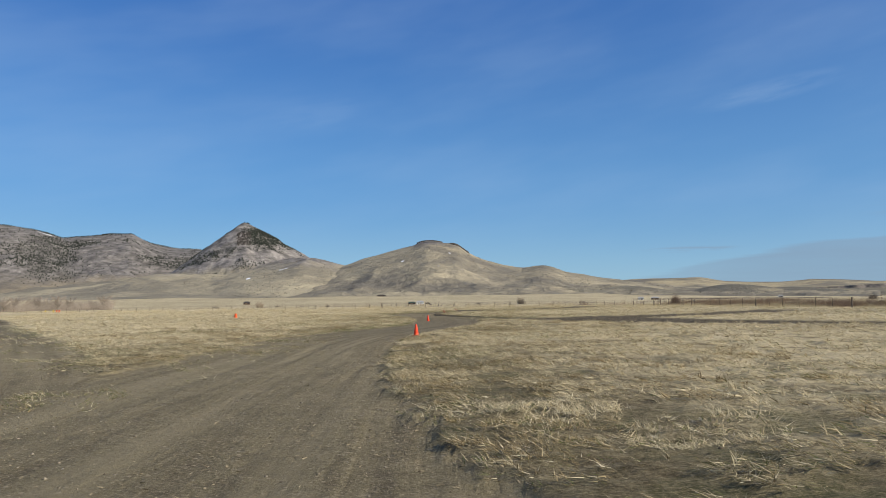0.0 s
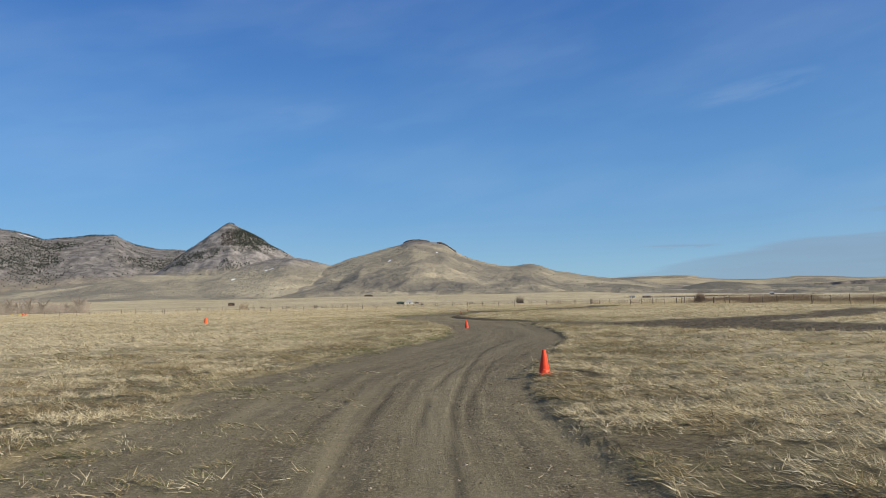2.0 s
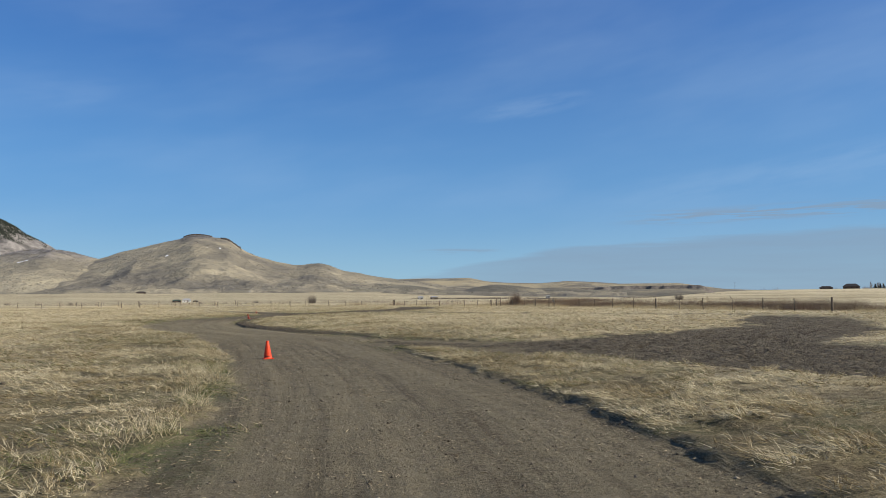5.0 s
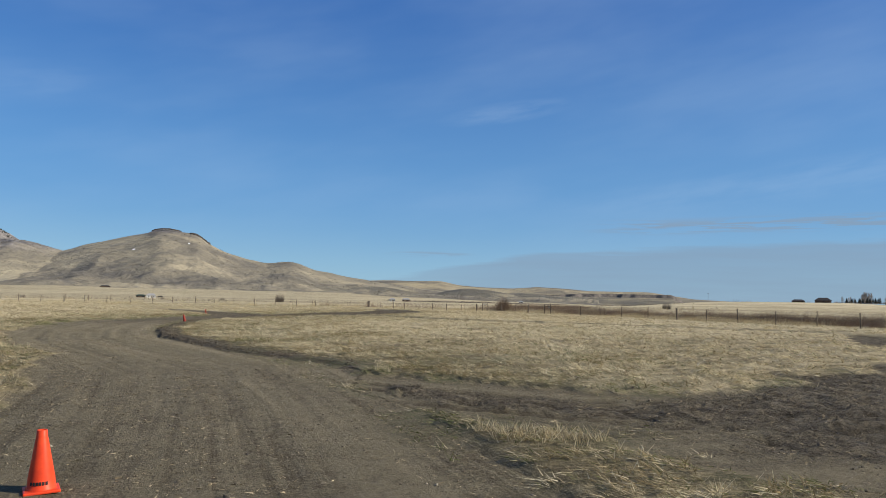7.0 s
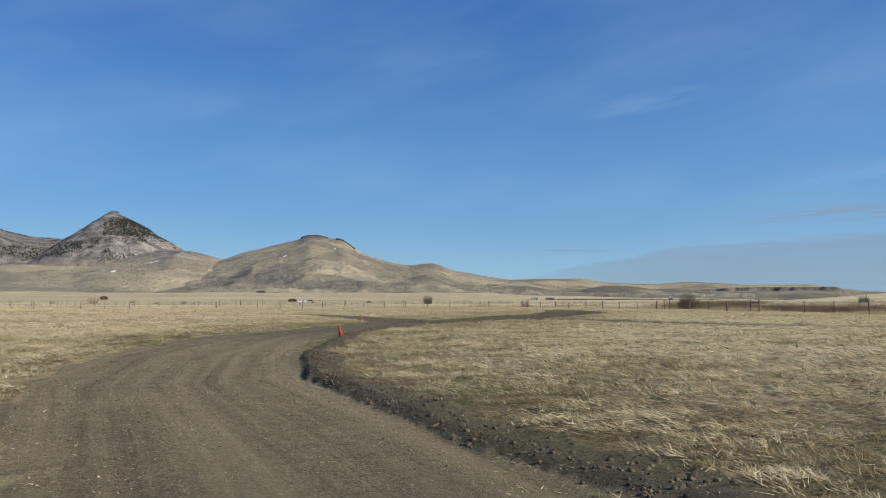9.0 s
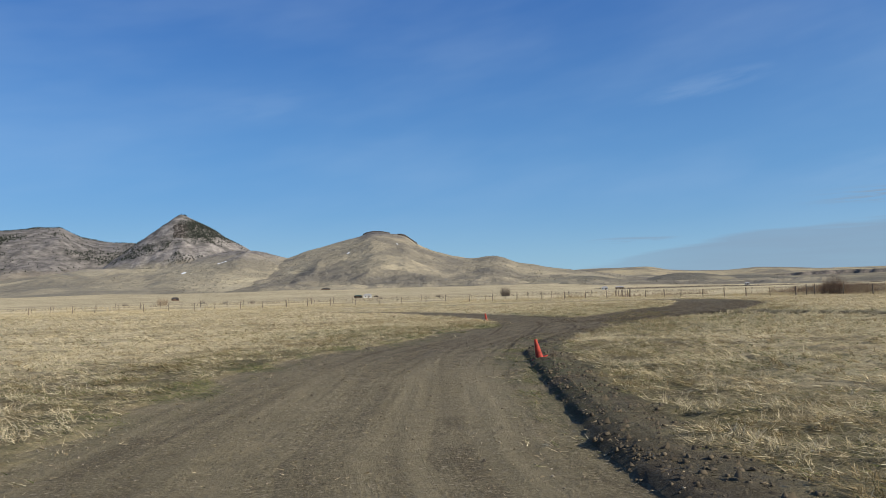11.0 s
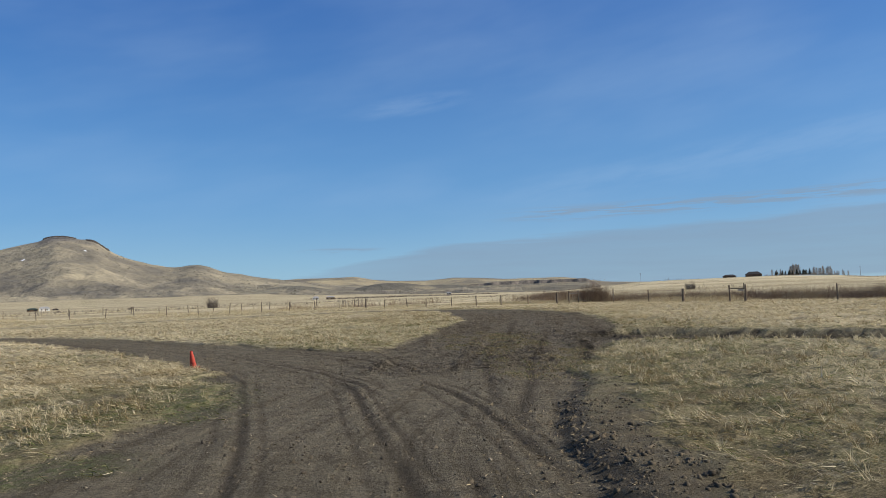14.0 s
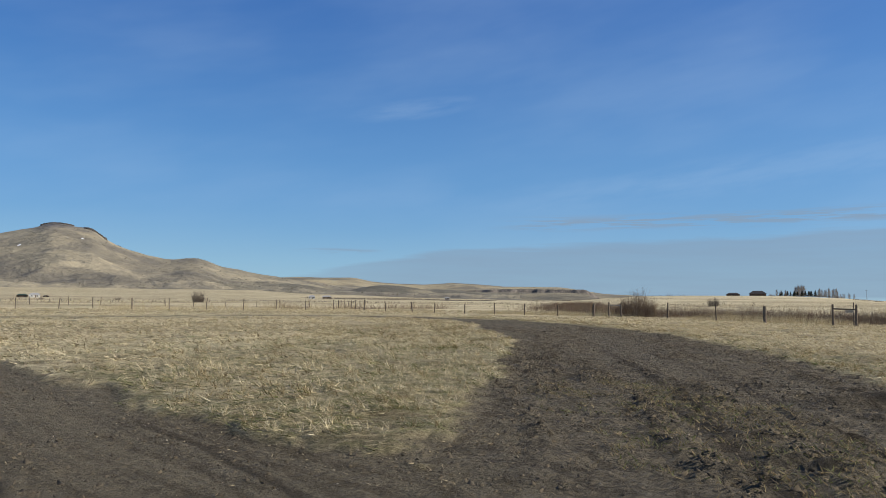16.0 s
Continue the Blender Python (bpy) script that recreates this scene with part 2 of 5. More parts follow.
LANE_RUTS = [(0.11, 0.03, [(6.8, 111.4), (7.6, 112.4), (9.4, 114.6), (13.1, 119.2), (19, 127)]), (0.09, 0.03, [(3.6, 107.8), (5.0, 110), (6.5, 112.2), (8.1, 114.7), (10.5, 118), (16, 126)]),
             (0.09, 0.03, [(4.1, 108.6), (5.2, 111.3), (6.7, 114.1), (8.9, 117.9), (13, 125)]), (0.10, 0.03, [(5.1, 113.9), (6.2, 114.6), (8.4, 117.6), (12.8, 123.6), (20, 135)])]
YARD_RUTS = [(0.10, 0.04, [(x, y + o) for x, y, _ in MUD_YARD[:6]]) for o in (-1.3, 0.2, 1.2)]
RUTS = FIELD_RUTS + BEND_RUTS + DRIFT_RUTS + LANE_RUTS + YARD_RUTS
RUTS += [(0.04, 0.5 * depth, [(x + o, y) for x, y in line]) for _, depth, line in BEND_RUTS + DRIFT_RUTS[:4] for o in (-0.33, 0.24)]


def wheel_marks(x, y):
    """Depth pressed and lip raised by the wheel marks, and how deep in one a place lies."""
    down, lift, rut = np.zeros(x.shape), np.zeros(x.shape), np.zeros(x.shape)
    for half, depth, line in RUTS:
        sx_, sy_ = [q[0] for q in line], [q[1] for q in line]
        near = (x > min(sx_) - 1) & (x < max(sx_) + 1) & (y > min(sy_) - 1) & (y < max(sy_) + 1)
        if near.any():
            qx, qy = x[near], y[near]
            wander = 0.10 * (value_noise(qx * 0.5, qy * 0.5, 27) - 0.5)
            d, across, along = ribbon(qx + wander, qy, [(a, b, 0.0) for a, b in line])
            whole = sum(math.hypot(b[0] - a[0], b[1] - a[1]) for a, b in zip(line, line[1:]))
            ease = smooth(0, 2.0, along) * smooth(0, 2.0, whole - along) * (0.35 + 0.35 * smooth(101, 106, qy) + (0.65 - 0.35 * smooth(101, 106, qy)) * smooth(0.25, 0.6, value_noise(along * 0.45, 0 * along + whole, 28) + 0.15))
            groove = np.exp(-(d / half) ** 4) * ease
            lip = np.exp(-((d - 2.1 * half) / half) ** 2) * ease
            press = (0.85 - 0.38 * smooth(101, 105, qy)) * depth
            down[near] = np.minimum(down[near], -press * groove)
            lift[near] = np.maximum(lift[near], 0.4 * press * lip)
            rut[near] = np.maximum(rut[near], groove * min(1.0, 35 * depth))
    return down + lift, rut


LANE_AXIS = [(3.0, 106, 0), (7.0, 112.5, 0), (11.3, 119.5, 0), (14.4, 125.2, 0), (20.1, 134, 0), (24, 141, 0), (28.3, 153, 0), (29.6, 161, 0)]


def clod_rows(x, y):
    """Crumbly rows of clods thrown up between the pressed wheel lanes of the fork."""
    _, across, along = ribbon(x, y, LANE_AXIS)
    rows = smooth(0.45, 0.57, fbm(across * 1.5 + 3.0, along * 0.07, 3, 151)) * (0.35 + 0.65 * smooth(0.36, 0.52, fbm(x * 0.9, y * 0.9, 3, 152)))
    return rows * smooth(113.2, 116.5, y + 0.35 * x - 1.5) * smooth(5.0, 3.6, np.abs(across))


def green_patch(x, y):
    """Where the young grass comes through."""
    fork = smooth(96, 106, y) * smooth(150, 128, y) * smooth(3, 7, x) * smooth(26, 16, x)
    damp = 0.6 * smooth(0.50, 0.62, fbm(x * 0.28, y * 0.28, 3, 29)) * smooth(58, 72, y) * smooth(-4, 2, x) * smooth(30, 18, x)
    return np.clip(fork + damp + smooth(104, 108, y) * smooth(118, 113, y) * smooth(3, 1, x) * smooth(-9, -4, x), 0, 1)


def moss_edge(x, y):
    """Short green growth along the edges of the bare ground."""
    bare = survey(x, y)[0]
    left = smooth(34, 40, y) * smooth(66, 56, y) * smooth(-1.8, -2.6, x) + smooth(84, 96, y) * smooth(120, 115, y) * smooth(3.0, 1.0, x)
    right = smooth(56, 62, y) * smooth(104, 96, y) * smooth(0.5, 2.0, x) * smooth(16, 9, x)
    return np.clip(left + 0.7 * right, 0, 1) * np.exp(-((bare + 0.05) / 0.75) ** 2) * smooth(0.40, 0.55, fbm(x * 1.1, y * 1.1, 4, 144))


def mat_cover(x, y):
    """How thickly the wind-laid grass mats cover a place: low in the gaps between them."""
    return 0.62 * fbm(x * 1.25, y * 2.9, 4, 11) + 0.38 * fbm(x * 0.45, y * 0.8, 3, 134)


def ground_height(x, y):
    bare, mud, across, along, sole, lane = survey(x, y)
    dirt = smooth(0.15, -0.22, bare)
    wet = np.maximum(smooth(0.5, -0.8, mud), 0.48 * smooth(22, 40, y) - 0.36 * smooth(64, 76, y) + 0.72 * smooth(90, 103, y))
    z = relief(x, y)
    tuft = fbm(x * 1.25, y * 2.9, 4, 11)
    near = smooth(46, 24, np.abs(x)) * smooth(180, 150, y) * smooth(-12, 0, y)
    z += (1 - dirt) * (0.045 + near * smooth(0.1, 0.9, bare) * (0.20 * np.maximum(tuft - 0.40, -0.06) + 0.06 * (fbm(x * 6, y * 8, 2, 12) - 0.5)))
    # crumbly berm along the outside of the bends
    east = smooth(0.0, 0.5, across) * smooth(63, 70, y) * smooth(114, 107, y) * smooth(20, 12, x)
    heap = smooth(-0.24, -0.10, bare) * smooth(1.05, 0.25, bare) * east
    clumpy = 0.75 + 0.6 * (fbm(x * 2.6, y * 2.6, 4, 21) - 0.4) + 0.55 * (fbm(x * 7, y * 7, 2, 24) - 0.5)
    z += heap * (0.020 + 0.062 * smooth(72, 81, y) - 0.030 * smooth(98, 104, y)) * clumpy
    bank_ = smooth(-0.28, -0.16, bare) * smooth(0.95, 0.45, bare + 0.5 * (fbm(x * 1.4, y * 1.4, 3, 25) - 0.5)) * east
    # undercut turf beside the straight
    turf = smooth(0.5, 1.5, across) * smooth(24, 31, y) * smooth(54, 47, y) * smooth(20, 12, x) * smooth(0.38, 0.56, fbm(x * 0.9, y * 0.9, 3, 26))
    z += 0.035 * turf * smooth(-0.12, 0.0, bare) * smooth(2.2, 0.5, bare) * (0.4 + 1.2 * fbm(x * 1.5, y * 1.5, 3, 22))
    # shadow line under the turf edge, painted through the bank's dark soil colour
    bank_ = np.maximum(bank_, 0.3 * turf * smooth(-0.22, -0.08, bare) * smooth(0.22, 0.04, bare))
    z += np.exp(-((bare - 0.1) / 0.3) ** 2) * 0.03 * fbm(x * 2.2, y * 2.2, 2, 23)
    z += sole * dirt * (1 - wet) * 0.022 * (fbm(across * 2.6, along * 0.12, 3, 31) - 0.5) * 2
    rough_ = np.maximum(smooth(0.5, -0.8, mud), 0.25)
    rows = clod_rows(x, y)
    rough_ = np.maximum(rough_, rows)
    fork = smooth(104, 109, y)
    churn = 0.14 * (1 - 0.45 * fork) * (fbm(x * 2.1, y * 2.1, 4, 35) - 0.5) + 0.05 * sole * (fbm(across * 1.9, along * 0.13, 3, 36) - 0.5) + 0.15 * (1 + fork * (1.3 * rows - 0.65)) * (fbm(x * 5.0, y * 3.6, 3, 37) - 0.5) + 0.05 * rows
    z += wet * dirt * rough_ * churn
    z += sole * dirt * wet * (1 - rough_) * 0.05 * (fbm(across * 3.4, along * 0.10, 3, 38) - 0.5)
    z += sole * dirt * (1 - wet) * 0.012 * (fbm(across * 6.5, along * 0.16, 2, 32) - 0.5) * 2
    z -= 0.15 * smooth(0.05, -0.35, lane) * smooth(13.5, 15.5, x) - 0.07 * np.exp(-((lane - 0.25) / 0.3) ** 2) * smooth(13.5, 15.5, x)
    z += dirt * wheel_marks(x, y)[0]
    return z, dirt, wet * dirt, across, along, bank_


# ---- materials ----
def material(name, rough=0.9):
    m = bpy.data.materials.new(name)
    m.use_nodes = True
    b = m.node_tree.nodes["Principled BSDF"]
    b.inputs["Roughness"].default_value = rough
    b.inputs["Specular IOR Level"].default_value = 0.2
    return m, m.node_tree, b


class Graph:
    """Short hand for shader nodes of one tree."""

    def __init__(self, tree):
        self.t = tree

    def put(self, node, slot, v):
        if isinstance(v, bpy.types.NodeSocket):
            self.t.links.new(v, node.inputs[slot])
        else:
            node.inputs[slot].default_value = v

    def node(self, kind):
        return self.t.nodes.new(kind)

    def coords(self, scale=(1, 1, 1), source="Object"):
        n = self.node("ShaderNodeMapping")
        self.t.links.new(self.node("ShaderNodeTexCoord").outputs[source], n.inputs[0])
        n.inputs["Scale"].default_value = scale
        return n.outputs[0]

    def noise(self, vector, scale, detail=4, rough=0.5):
        n = self.node("ShaderNodeTexNoise")
        self.t.links.new(vector, n.inputs["Vector"])
        n.inputs["Scale"].default_value, n.inputs["Detail"].default_value, n.inputs["Roughness"].default_value = scale, detail, rough
        return n.outputs[0]

    def cells(self, vector, scale):
        n = self.node("ShaderNodeTexVoronoi")
        self.t.links.new(vector, n.inputs["Vector"])
        n.inputs["Scale"].default_value = scale
        return n

    def span(self, v, a, b, c=0.0, d=1.0):
        n = self.node("ShaderNodeMapRange")
        self.put(n, 0, v)
        for slot, q in ((1, a), (2, b), (3, c), (4, d)):
            n.inputs[slot].default_value = q
        return n.outputs[0]

    def math(self, op, a, b=0.0):
        n = self.node("ShaderNodeMath")
        n.operation = op
        self.put(n, 0, a)
        self.put(n, 1, b)
        return n.outputs[0]

    def mix(self, fac, a, b):
        n = self.node("ShaderNodeMix")
        n.data_type = "RGBA"
        self.put(n, 0, fac)
        self.put(n, 6, a if isinstance(a, bpy.types.NodeSocket) else (*a, 1))
        self.put(n, 7, b if isinstance(b, bpy.types.NodeSocket) else (*b, 1))
        return n.outputs[2]

    def attr(self, name):
        n = self.node("ShaderNodeAttribute")
        n.attribute_name = name
        return n.outputs["Fac"]

    def bump(self, height, strength, distance):
        n = self.node("ShaderNodeBump")
        self.put(n, "Height", height)
        n.inputs["Strength"].default_value, n.inputs["Distance"].default_value = strength, distance
        return n.outputs[0]


STRAW, STRAW_PALE, STRAW_BROWN, GREEN = (0.60, 0.505, 0.315), (0.71, 0.62, 0.42), (0.42, 0.345, 0.205), (0.22, 0.205, 0.095)
DIRT, DIRT_PALE, DIRT_DARK, MUD = (0.208, 0.177, 0.105), (0.268, 0.229, 0.144), (0.135, 0.112, 0.068), (0.108, 0.092, 0.065)
MUD_DRY = (0.162, 0.137, 0.097)


def make_ground_material():
    m, t, b = material("prairie_soil", 0.95)
    g = Graph(t)
    p = g.coords()
    wide = g.noise(p, 0.045, 5)
    flow = g.noise(g.coords((1.0, 2.2, 1)), 1.4, 8, 0.72)
    mat_ = g.noise(g.coords((1.0, 1.7, 1)), 5.0, 8, 0.80)
    hair = g.noise(g.coords((1.0, 3.0, 1)), 22, 5, 0.75)
    grass = g.mix(g.span(flow, 0.44, 0.55), STRAW_BROWN, STRAW)
    grass = g.mix(g.span(g.noise(p, 0.45, 6, 0.6), 0.48, 0.60, 0.0, 0.8), grass, STRAW_PALE)
    grass = g.mix(g.math("MULTIPLY", g.span(g.noise(p, 0.30, 6, 0.6), 0.52, 0.62), 0.4), grass, GREEN)
    grass = g.mix(g.span(wide, 0.34, 0.60, 0.1, 0.6), grass, STRAW_PALE)
    fields = g.noise(g.coords((0.0035, 0.020, 1)), 1.0, 7, 0.65)
    grass = g.mix(g.span(fields, 0.50, 0.57, 0.0, 0.8), grass, (0.225, 0.18, 0.105))
    grass = g.mix(g.span(fields, 0.46, 0.38, 0.0, 0.6), grass, STRAW_PALE)
    sage = g.span(g.noise(g.coords((0.0016, 0.0065, 1)), 1.0, 8, 0.7), 0.40, 0.56, 0.15, 0.8)
    grass = g.mix(g.math("MULTIPLY", g.attr("plain"), sage), grass, g.mix(g.span(g.noise(p, 0.05, 7, 0.75), 0.42, 0.58), (0.185, 0.160, 0.108), (0.315, 0.270, 0.180)))
    # brown thatch, darkened in colour for the shade under and between the blades
    grass = g.mix(g.math("MULTIPLY", g.attr("shaded_thatch"), 0.85), grass, g.mix(g.span(flow, 0.45, 0.56), (0.085, 0.074, 0.039), (0.235, 0.195, 0.112)))
    grass = g.mix(g.span(mat_, 0.46, 0.38, 0.0, 0.6), grass, g.mix(g.attr("shaded_thatch"), (0.155, 0.124, 0.068), (0.05, 0.044, 0.021)))
    grass = g.mix(g.math("MULTIPLY", g.attr("green"), g.math("MULTIPLY", g.span(flow, 0.40, 0.54, 0.35, 0.9), g.span(g.noise(p, 2.4, 6, 0.7), 0.42, 0.58, 0.15, 1.0))), grass, (0.125, 0.140, 0.055))
    # less pale straw near the tracks keeps that painted shade dark
    pale_share = g.span(g.attr("shaded_thatch"), 0.0, 1.0, 1.0, 0.30)
    straw = g.noise(g.coords((0.22, 1.4, 1)), 60, 4, 0.7)
    grass = g.mix(g.math("MULTIPLY", pale_share, g.span(mat_, 0.52, 0.59, 0.0, 0.85)), grass, (0.60, 0.51, 0.32))
    grass = g.mix(g.span(hair, 0.47, 0.41, 0.0, 0.45), grass, g.mix(g.attr("shaded_thatch"), (0.155, 0.124, 0.068), (0.055, 0.047, 0.023)))
    grass = g.mix(g.math("MULTIPLY", pale_share, g.span(hair, 0.53, 0.60, 0.0, 0.75)), grass, (0.64, 0.55, 0.36))
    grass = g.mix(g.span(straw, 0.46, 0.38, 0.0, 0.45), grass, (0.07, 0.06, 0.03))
    grass = g.mix(g.math("MULTIPLY", pale_share, g.span(straw, 0.52, 0.62, 0.0, 0.85)), grass, (0.62, 0.53, 0.34))
    # gap floor: brown and green litter, with shade between mats put into its colour
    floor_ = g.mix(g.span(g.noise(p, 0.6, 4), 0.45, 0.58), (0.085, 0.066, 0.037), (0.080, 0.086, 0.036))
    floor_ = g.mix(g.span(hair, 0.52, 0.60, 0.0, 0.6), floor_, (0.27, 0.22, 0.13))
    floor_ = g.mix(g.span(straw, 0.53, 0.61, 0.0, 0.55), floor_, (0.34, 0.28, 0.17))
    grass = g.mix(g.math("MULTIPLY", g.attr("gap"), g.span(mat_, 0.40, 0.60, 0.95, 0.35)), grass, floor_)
    lane = g.node("ShaderNodeCombineXYZ")
    g.put(lane, 0, g.math("MULTIPLY", g.attr("across"), 3.4))
    g.put(lane, 1, g.math("MULTIPLY", g.attr("along"), 0.09))
    streak = g.noise(lane.outputs[0], 1.0, 6, 0.65)
    lump, speck = g.noise(p, 4.0, 8, 0.78), g.noise(p, 26, 5, 0.75)
    broad = g.node("ShaderNodeCombineXYZ")
    g.put(broad, 0, g.math("MULTIPLY", g.attr("across"), 1.15))
    g.put(broad, 1, g.math("MULTIPLY", g.attr("along"), 0.035))
    dirt = g.mix(g.span(streak, 0.40, 0.58), DIRT_DARK, DIRT)
    lane_ = g.noise(broad.outputs[0], 1.0, 3, 0.5)
    loose = g.span(lane_, 0.44, 0.60, 1.0, 0.25)
    dirt = g.mix(g.span(lane_, 0.46, 0.62, 0.0, 0.85), dirt, DIRT_PALE)
    dirt = g.mix(g.span(g.noise(p, 0.7, 6, 0.6), 0.48, 0.64, 0.0, 0.5), dirt, DIRT_PALE)
    dirt = g.mix(g.math("MULTIPLY", loose, g.span(lump, 0.49, 0.40, 0.0, 0.65)), dirt, (0.115, 0.093, 0.058))
    dirt = g.mix(g.span(lump, 0.54, 0.62, 0.0, 0.4), dirt, DIRT_PALE)
    dirt = g.mix(g.math("MULTIPLY", loose, g.span(speck, 0.48, 0.41, 0.0, 0.6)), dirt, (0.095, 0.077, 0.048))
    dirt = g.mix(g.math("MULTIPLY", loose, g.span(speck, 0.54, 0.61, 0.0, 0.7)), dirt, (0.34, 0.29, 0.20))
    chip = g.cells(p, 8).outputs["Distance"]
    dirt = g.mix(g.math("MULTIPLY", g.span(chip, 0.20, 0.13), g.span(g.noise(p, 0.9, 4), 0.46, 0.52)), dirt, (0.33, 0.28, 0.19))
    wet = g.mix(g.span(g.noise(p, 1.6, 8, 0.72), 0.44, 0.58), MUD, MUD_DRY)
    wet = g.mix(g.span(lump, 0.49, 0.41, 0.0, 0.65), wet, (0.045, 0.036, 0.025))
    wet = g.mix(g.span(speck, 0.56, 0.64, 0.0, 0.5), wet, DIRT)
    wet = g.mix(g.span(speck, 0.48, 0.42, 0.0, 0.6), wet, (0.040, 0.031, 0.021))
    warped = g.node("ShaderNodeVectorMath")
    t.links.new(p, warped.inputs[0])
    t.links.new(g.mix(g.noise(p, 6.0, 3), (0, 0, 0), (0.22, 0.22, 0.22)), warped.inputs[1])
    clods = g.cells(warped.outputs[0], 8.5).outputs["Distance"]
    # shade in the crevices between clods, put into the mud colour
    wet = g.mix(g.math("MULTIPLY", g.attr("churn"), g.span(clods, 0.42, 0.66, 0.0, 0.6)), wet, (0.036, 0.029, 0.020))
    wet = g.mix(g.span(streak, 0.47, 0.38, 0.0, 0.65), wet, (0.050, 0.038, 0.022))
    wet = g.mix(g.span(streak, 0.53, 0.64, 0.0, 0.6), wet, MUD_DRY)
    wet = g.mix(g.span(clods, 0.20, 0.05, 0.0, 0.5), wet, MUD_DRY)
    wet = g.mix(g.math("MULTIPLY", g.attr("churn"), g.span(g.noise(p, 2.2, 7, 0.7), 0.44, 0.58, 0.1, 0.7)), wet, (0.205, 0.174, 0.125))
    # dark berm soil, deepened in colour for the shade on its inner face
    wet = g.mix(g.math("MULTIPLY", g.attr("bank"), g.span(lump, 0.40, 0.60, 0.85, 0.35)), wet, (0.062, 0.050, 0.035))
    wet = g.mix(g.math("MULTIPLY", g.attr("damp"), g.span(g.noise(p, 1.3, 6, 0.7), 0.40, 0.56, 0.95, 0.45)), wet, (0.026, 0.021, 0.015))
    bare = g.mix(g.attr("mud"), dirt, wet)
    # groove shade of the wheel marks, painted dark by depth
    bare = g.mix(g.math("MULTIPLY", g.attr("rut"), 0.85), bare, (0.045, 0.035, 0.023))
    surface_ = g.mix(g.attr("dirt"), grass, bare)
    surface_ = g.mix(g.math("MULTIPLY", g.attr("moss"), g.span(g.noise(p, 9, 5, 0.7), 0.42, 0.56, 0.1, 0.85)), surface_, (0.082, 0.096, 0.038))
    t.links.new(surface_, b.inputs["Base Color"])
    rough_ = g.math("ADD", g.math("MULTIPLY", streak, 0.8), g.math("ADD", g.math("MULTIPLY", lump, 1.3), g.math("MULTIPLY", speck, 0.25)))
    rough_ = g.math("ADD", rough_, g.math("MULTIPLY", g.span(g.attr("churn"), 0.0, 1.0, 0.12, 1.0), g.math("MULTIPLY", g.noise(p, 3.6, 8, 0.8), 3.8)))
    rough_ = g.math("SUBTRACT", rough_, g.math("MULTIPLY", g.attr("churn"), g.math("MULTIPLY", clods, 1.8)))
    tussock = g.math("ADD", g.math("MULTIPLY", g.noise(g.coords((1.0, 1.5, 1)), 1.6, 6, 0.7), 3.2), g.math("MULTIPLY", mat_, 1.6))
    turf = g.math("SUBTRACT", 1.0, g.attr("dirt"))
    rough_ = g.math("ADD", rough_, g.math("MULTIPLY", turf, tussock))
    t.links.new(g.bump(rough_, 1.0, 0.06), b.inputs["Normal"])
    return m


def make_hill_material(name, low, high, scrub, rock_from=0.0, rock_to=0.0, steep=False, tone=1.0):
    """Dry hillside: grass in tones, darker patches for grey sage and painted gully shade, and bare rock above a height.
    """
    m, t, b = material(name, 0.95)
    g = Graph(t)
    p = g.coords()
    c = g.mix(g.span(g.noise(p, 0.004, 6, 0.6), 0.42, 0.58), low, high)
    c = g.mix(g.span(g.noise(p, 0.0035, 8, 0.6), 0.45, 0.57, 0.0, 0.9), c, tuple(0.85 * v for v in scrub))
    c = g.mix(g.span(g.noise(p, 0.05, 6, 0.75), 0.55, 0.64, 0.0, 0.5), c, tuple(0.6 * v for v in scrub))
    if rock_to:
        s = g.node("ShaderNodeSeparateXYZ")
        t.links.new(p, s.inputs[0])
        level = g.math("ADD", s.outputs[2], g.math("MULTIPLY", g.math("SUBTRACT", g.noise(p, 0.008, 6, 0.65), 0.5), 110.0))
        crag = g.mix(g.span(g.noise(p, 0.025, 9, 0.75), 0.42, 0.62), tuple(tone * v for v in (0.135, 0.126, 0.121)), tuple(tone * v for v in (0.34, 0.315, 0.295)))
        crag = g.mix(g.span(g.noise(g.coords((1, 1, 4)), 0.012, 6, 0.7), 0.5, 0.66, 0.0, 0.6), crag, (0.085, 0.080, 0.074))
        c = g.mix(g.span(level, rock_from, rock_to), c, crag)
    if steep:
        up_ = g.node("ShaderNodeSeparateXYZ")
        t.links.new(g.node("ShaderNodeNewGeometry").outputs["Normal"], up_.inputs[0])
        c = g.mix(g.span(up_.outputs[2], 0.985, 0.93), c, g.mix(g.span(g.noise(p, 0.03, 8, 0.75), 0.45, 0.58), (0.12, 0.108, 0.098), (0.21, 0.185, 0.16)))
    t.links.new(c, b.inputs["Base Color"])
    folds = g.math("ADD", g.math("MULTIPLY", g.noise(p, 0.022, 9, 0.70), 12.5), g.math("MULTIPLY", g.noise(g.coords((1.0, 1.5, 1.0)), 0.0065, 6, 0.6), 18.0))
    t.links.new(g.bump(folds, 1.0, 1.0), b.inputs["Normal"])
    return m


def simple(name, colour, rough=0.8, dark=None, scale=6.0, metal=0.0, bump=0.0):
    """A painted or natural surface with mottling."""
    m, t, b = material(name, rough)
    g = Graph(t)
    p = g.coords()
    t.links.new(g.mix(g.span(g.noise(p, scale, 5, 0.6), 0.35, 0.7), dark or tuple(v * 0.6 for v in colour), colour), b.inputs["Base Color"])
    b.inputs["Metallic"].default_value = metal
    if bump:
        t.links.new(g.bump(g.noise(p, scale * 3, 5, 0.6), 0.6, bump), b.inputs["Normal"])
    return m


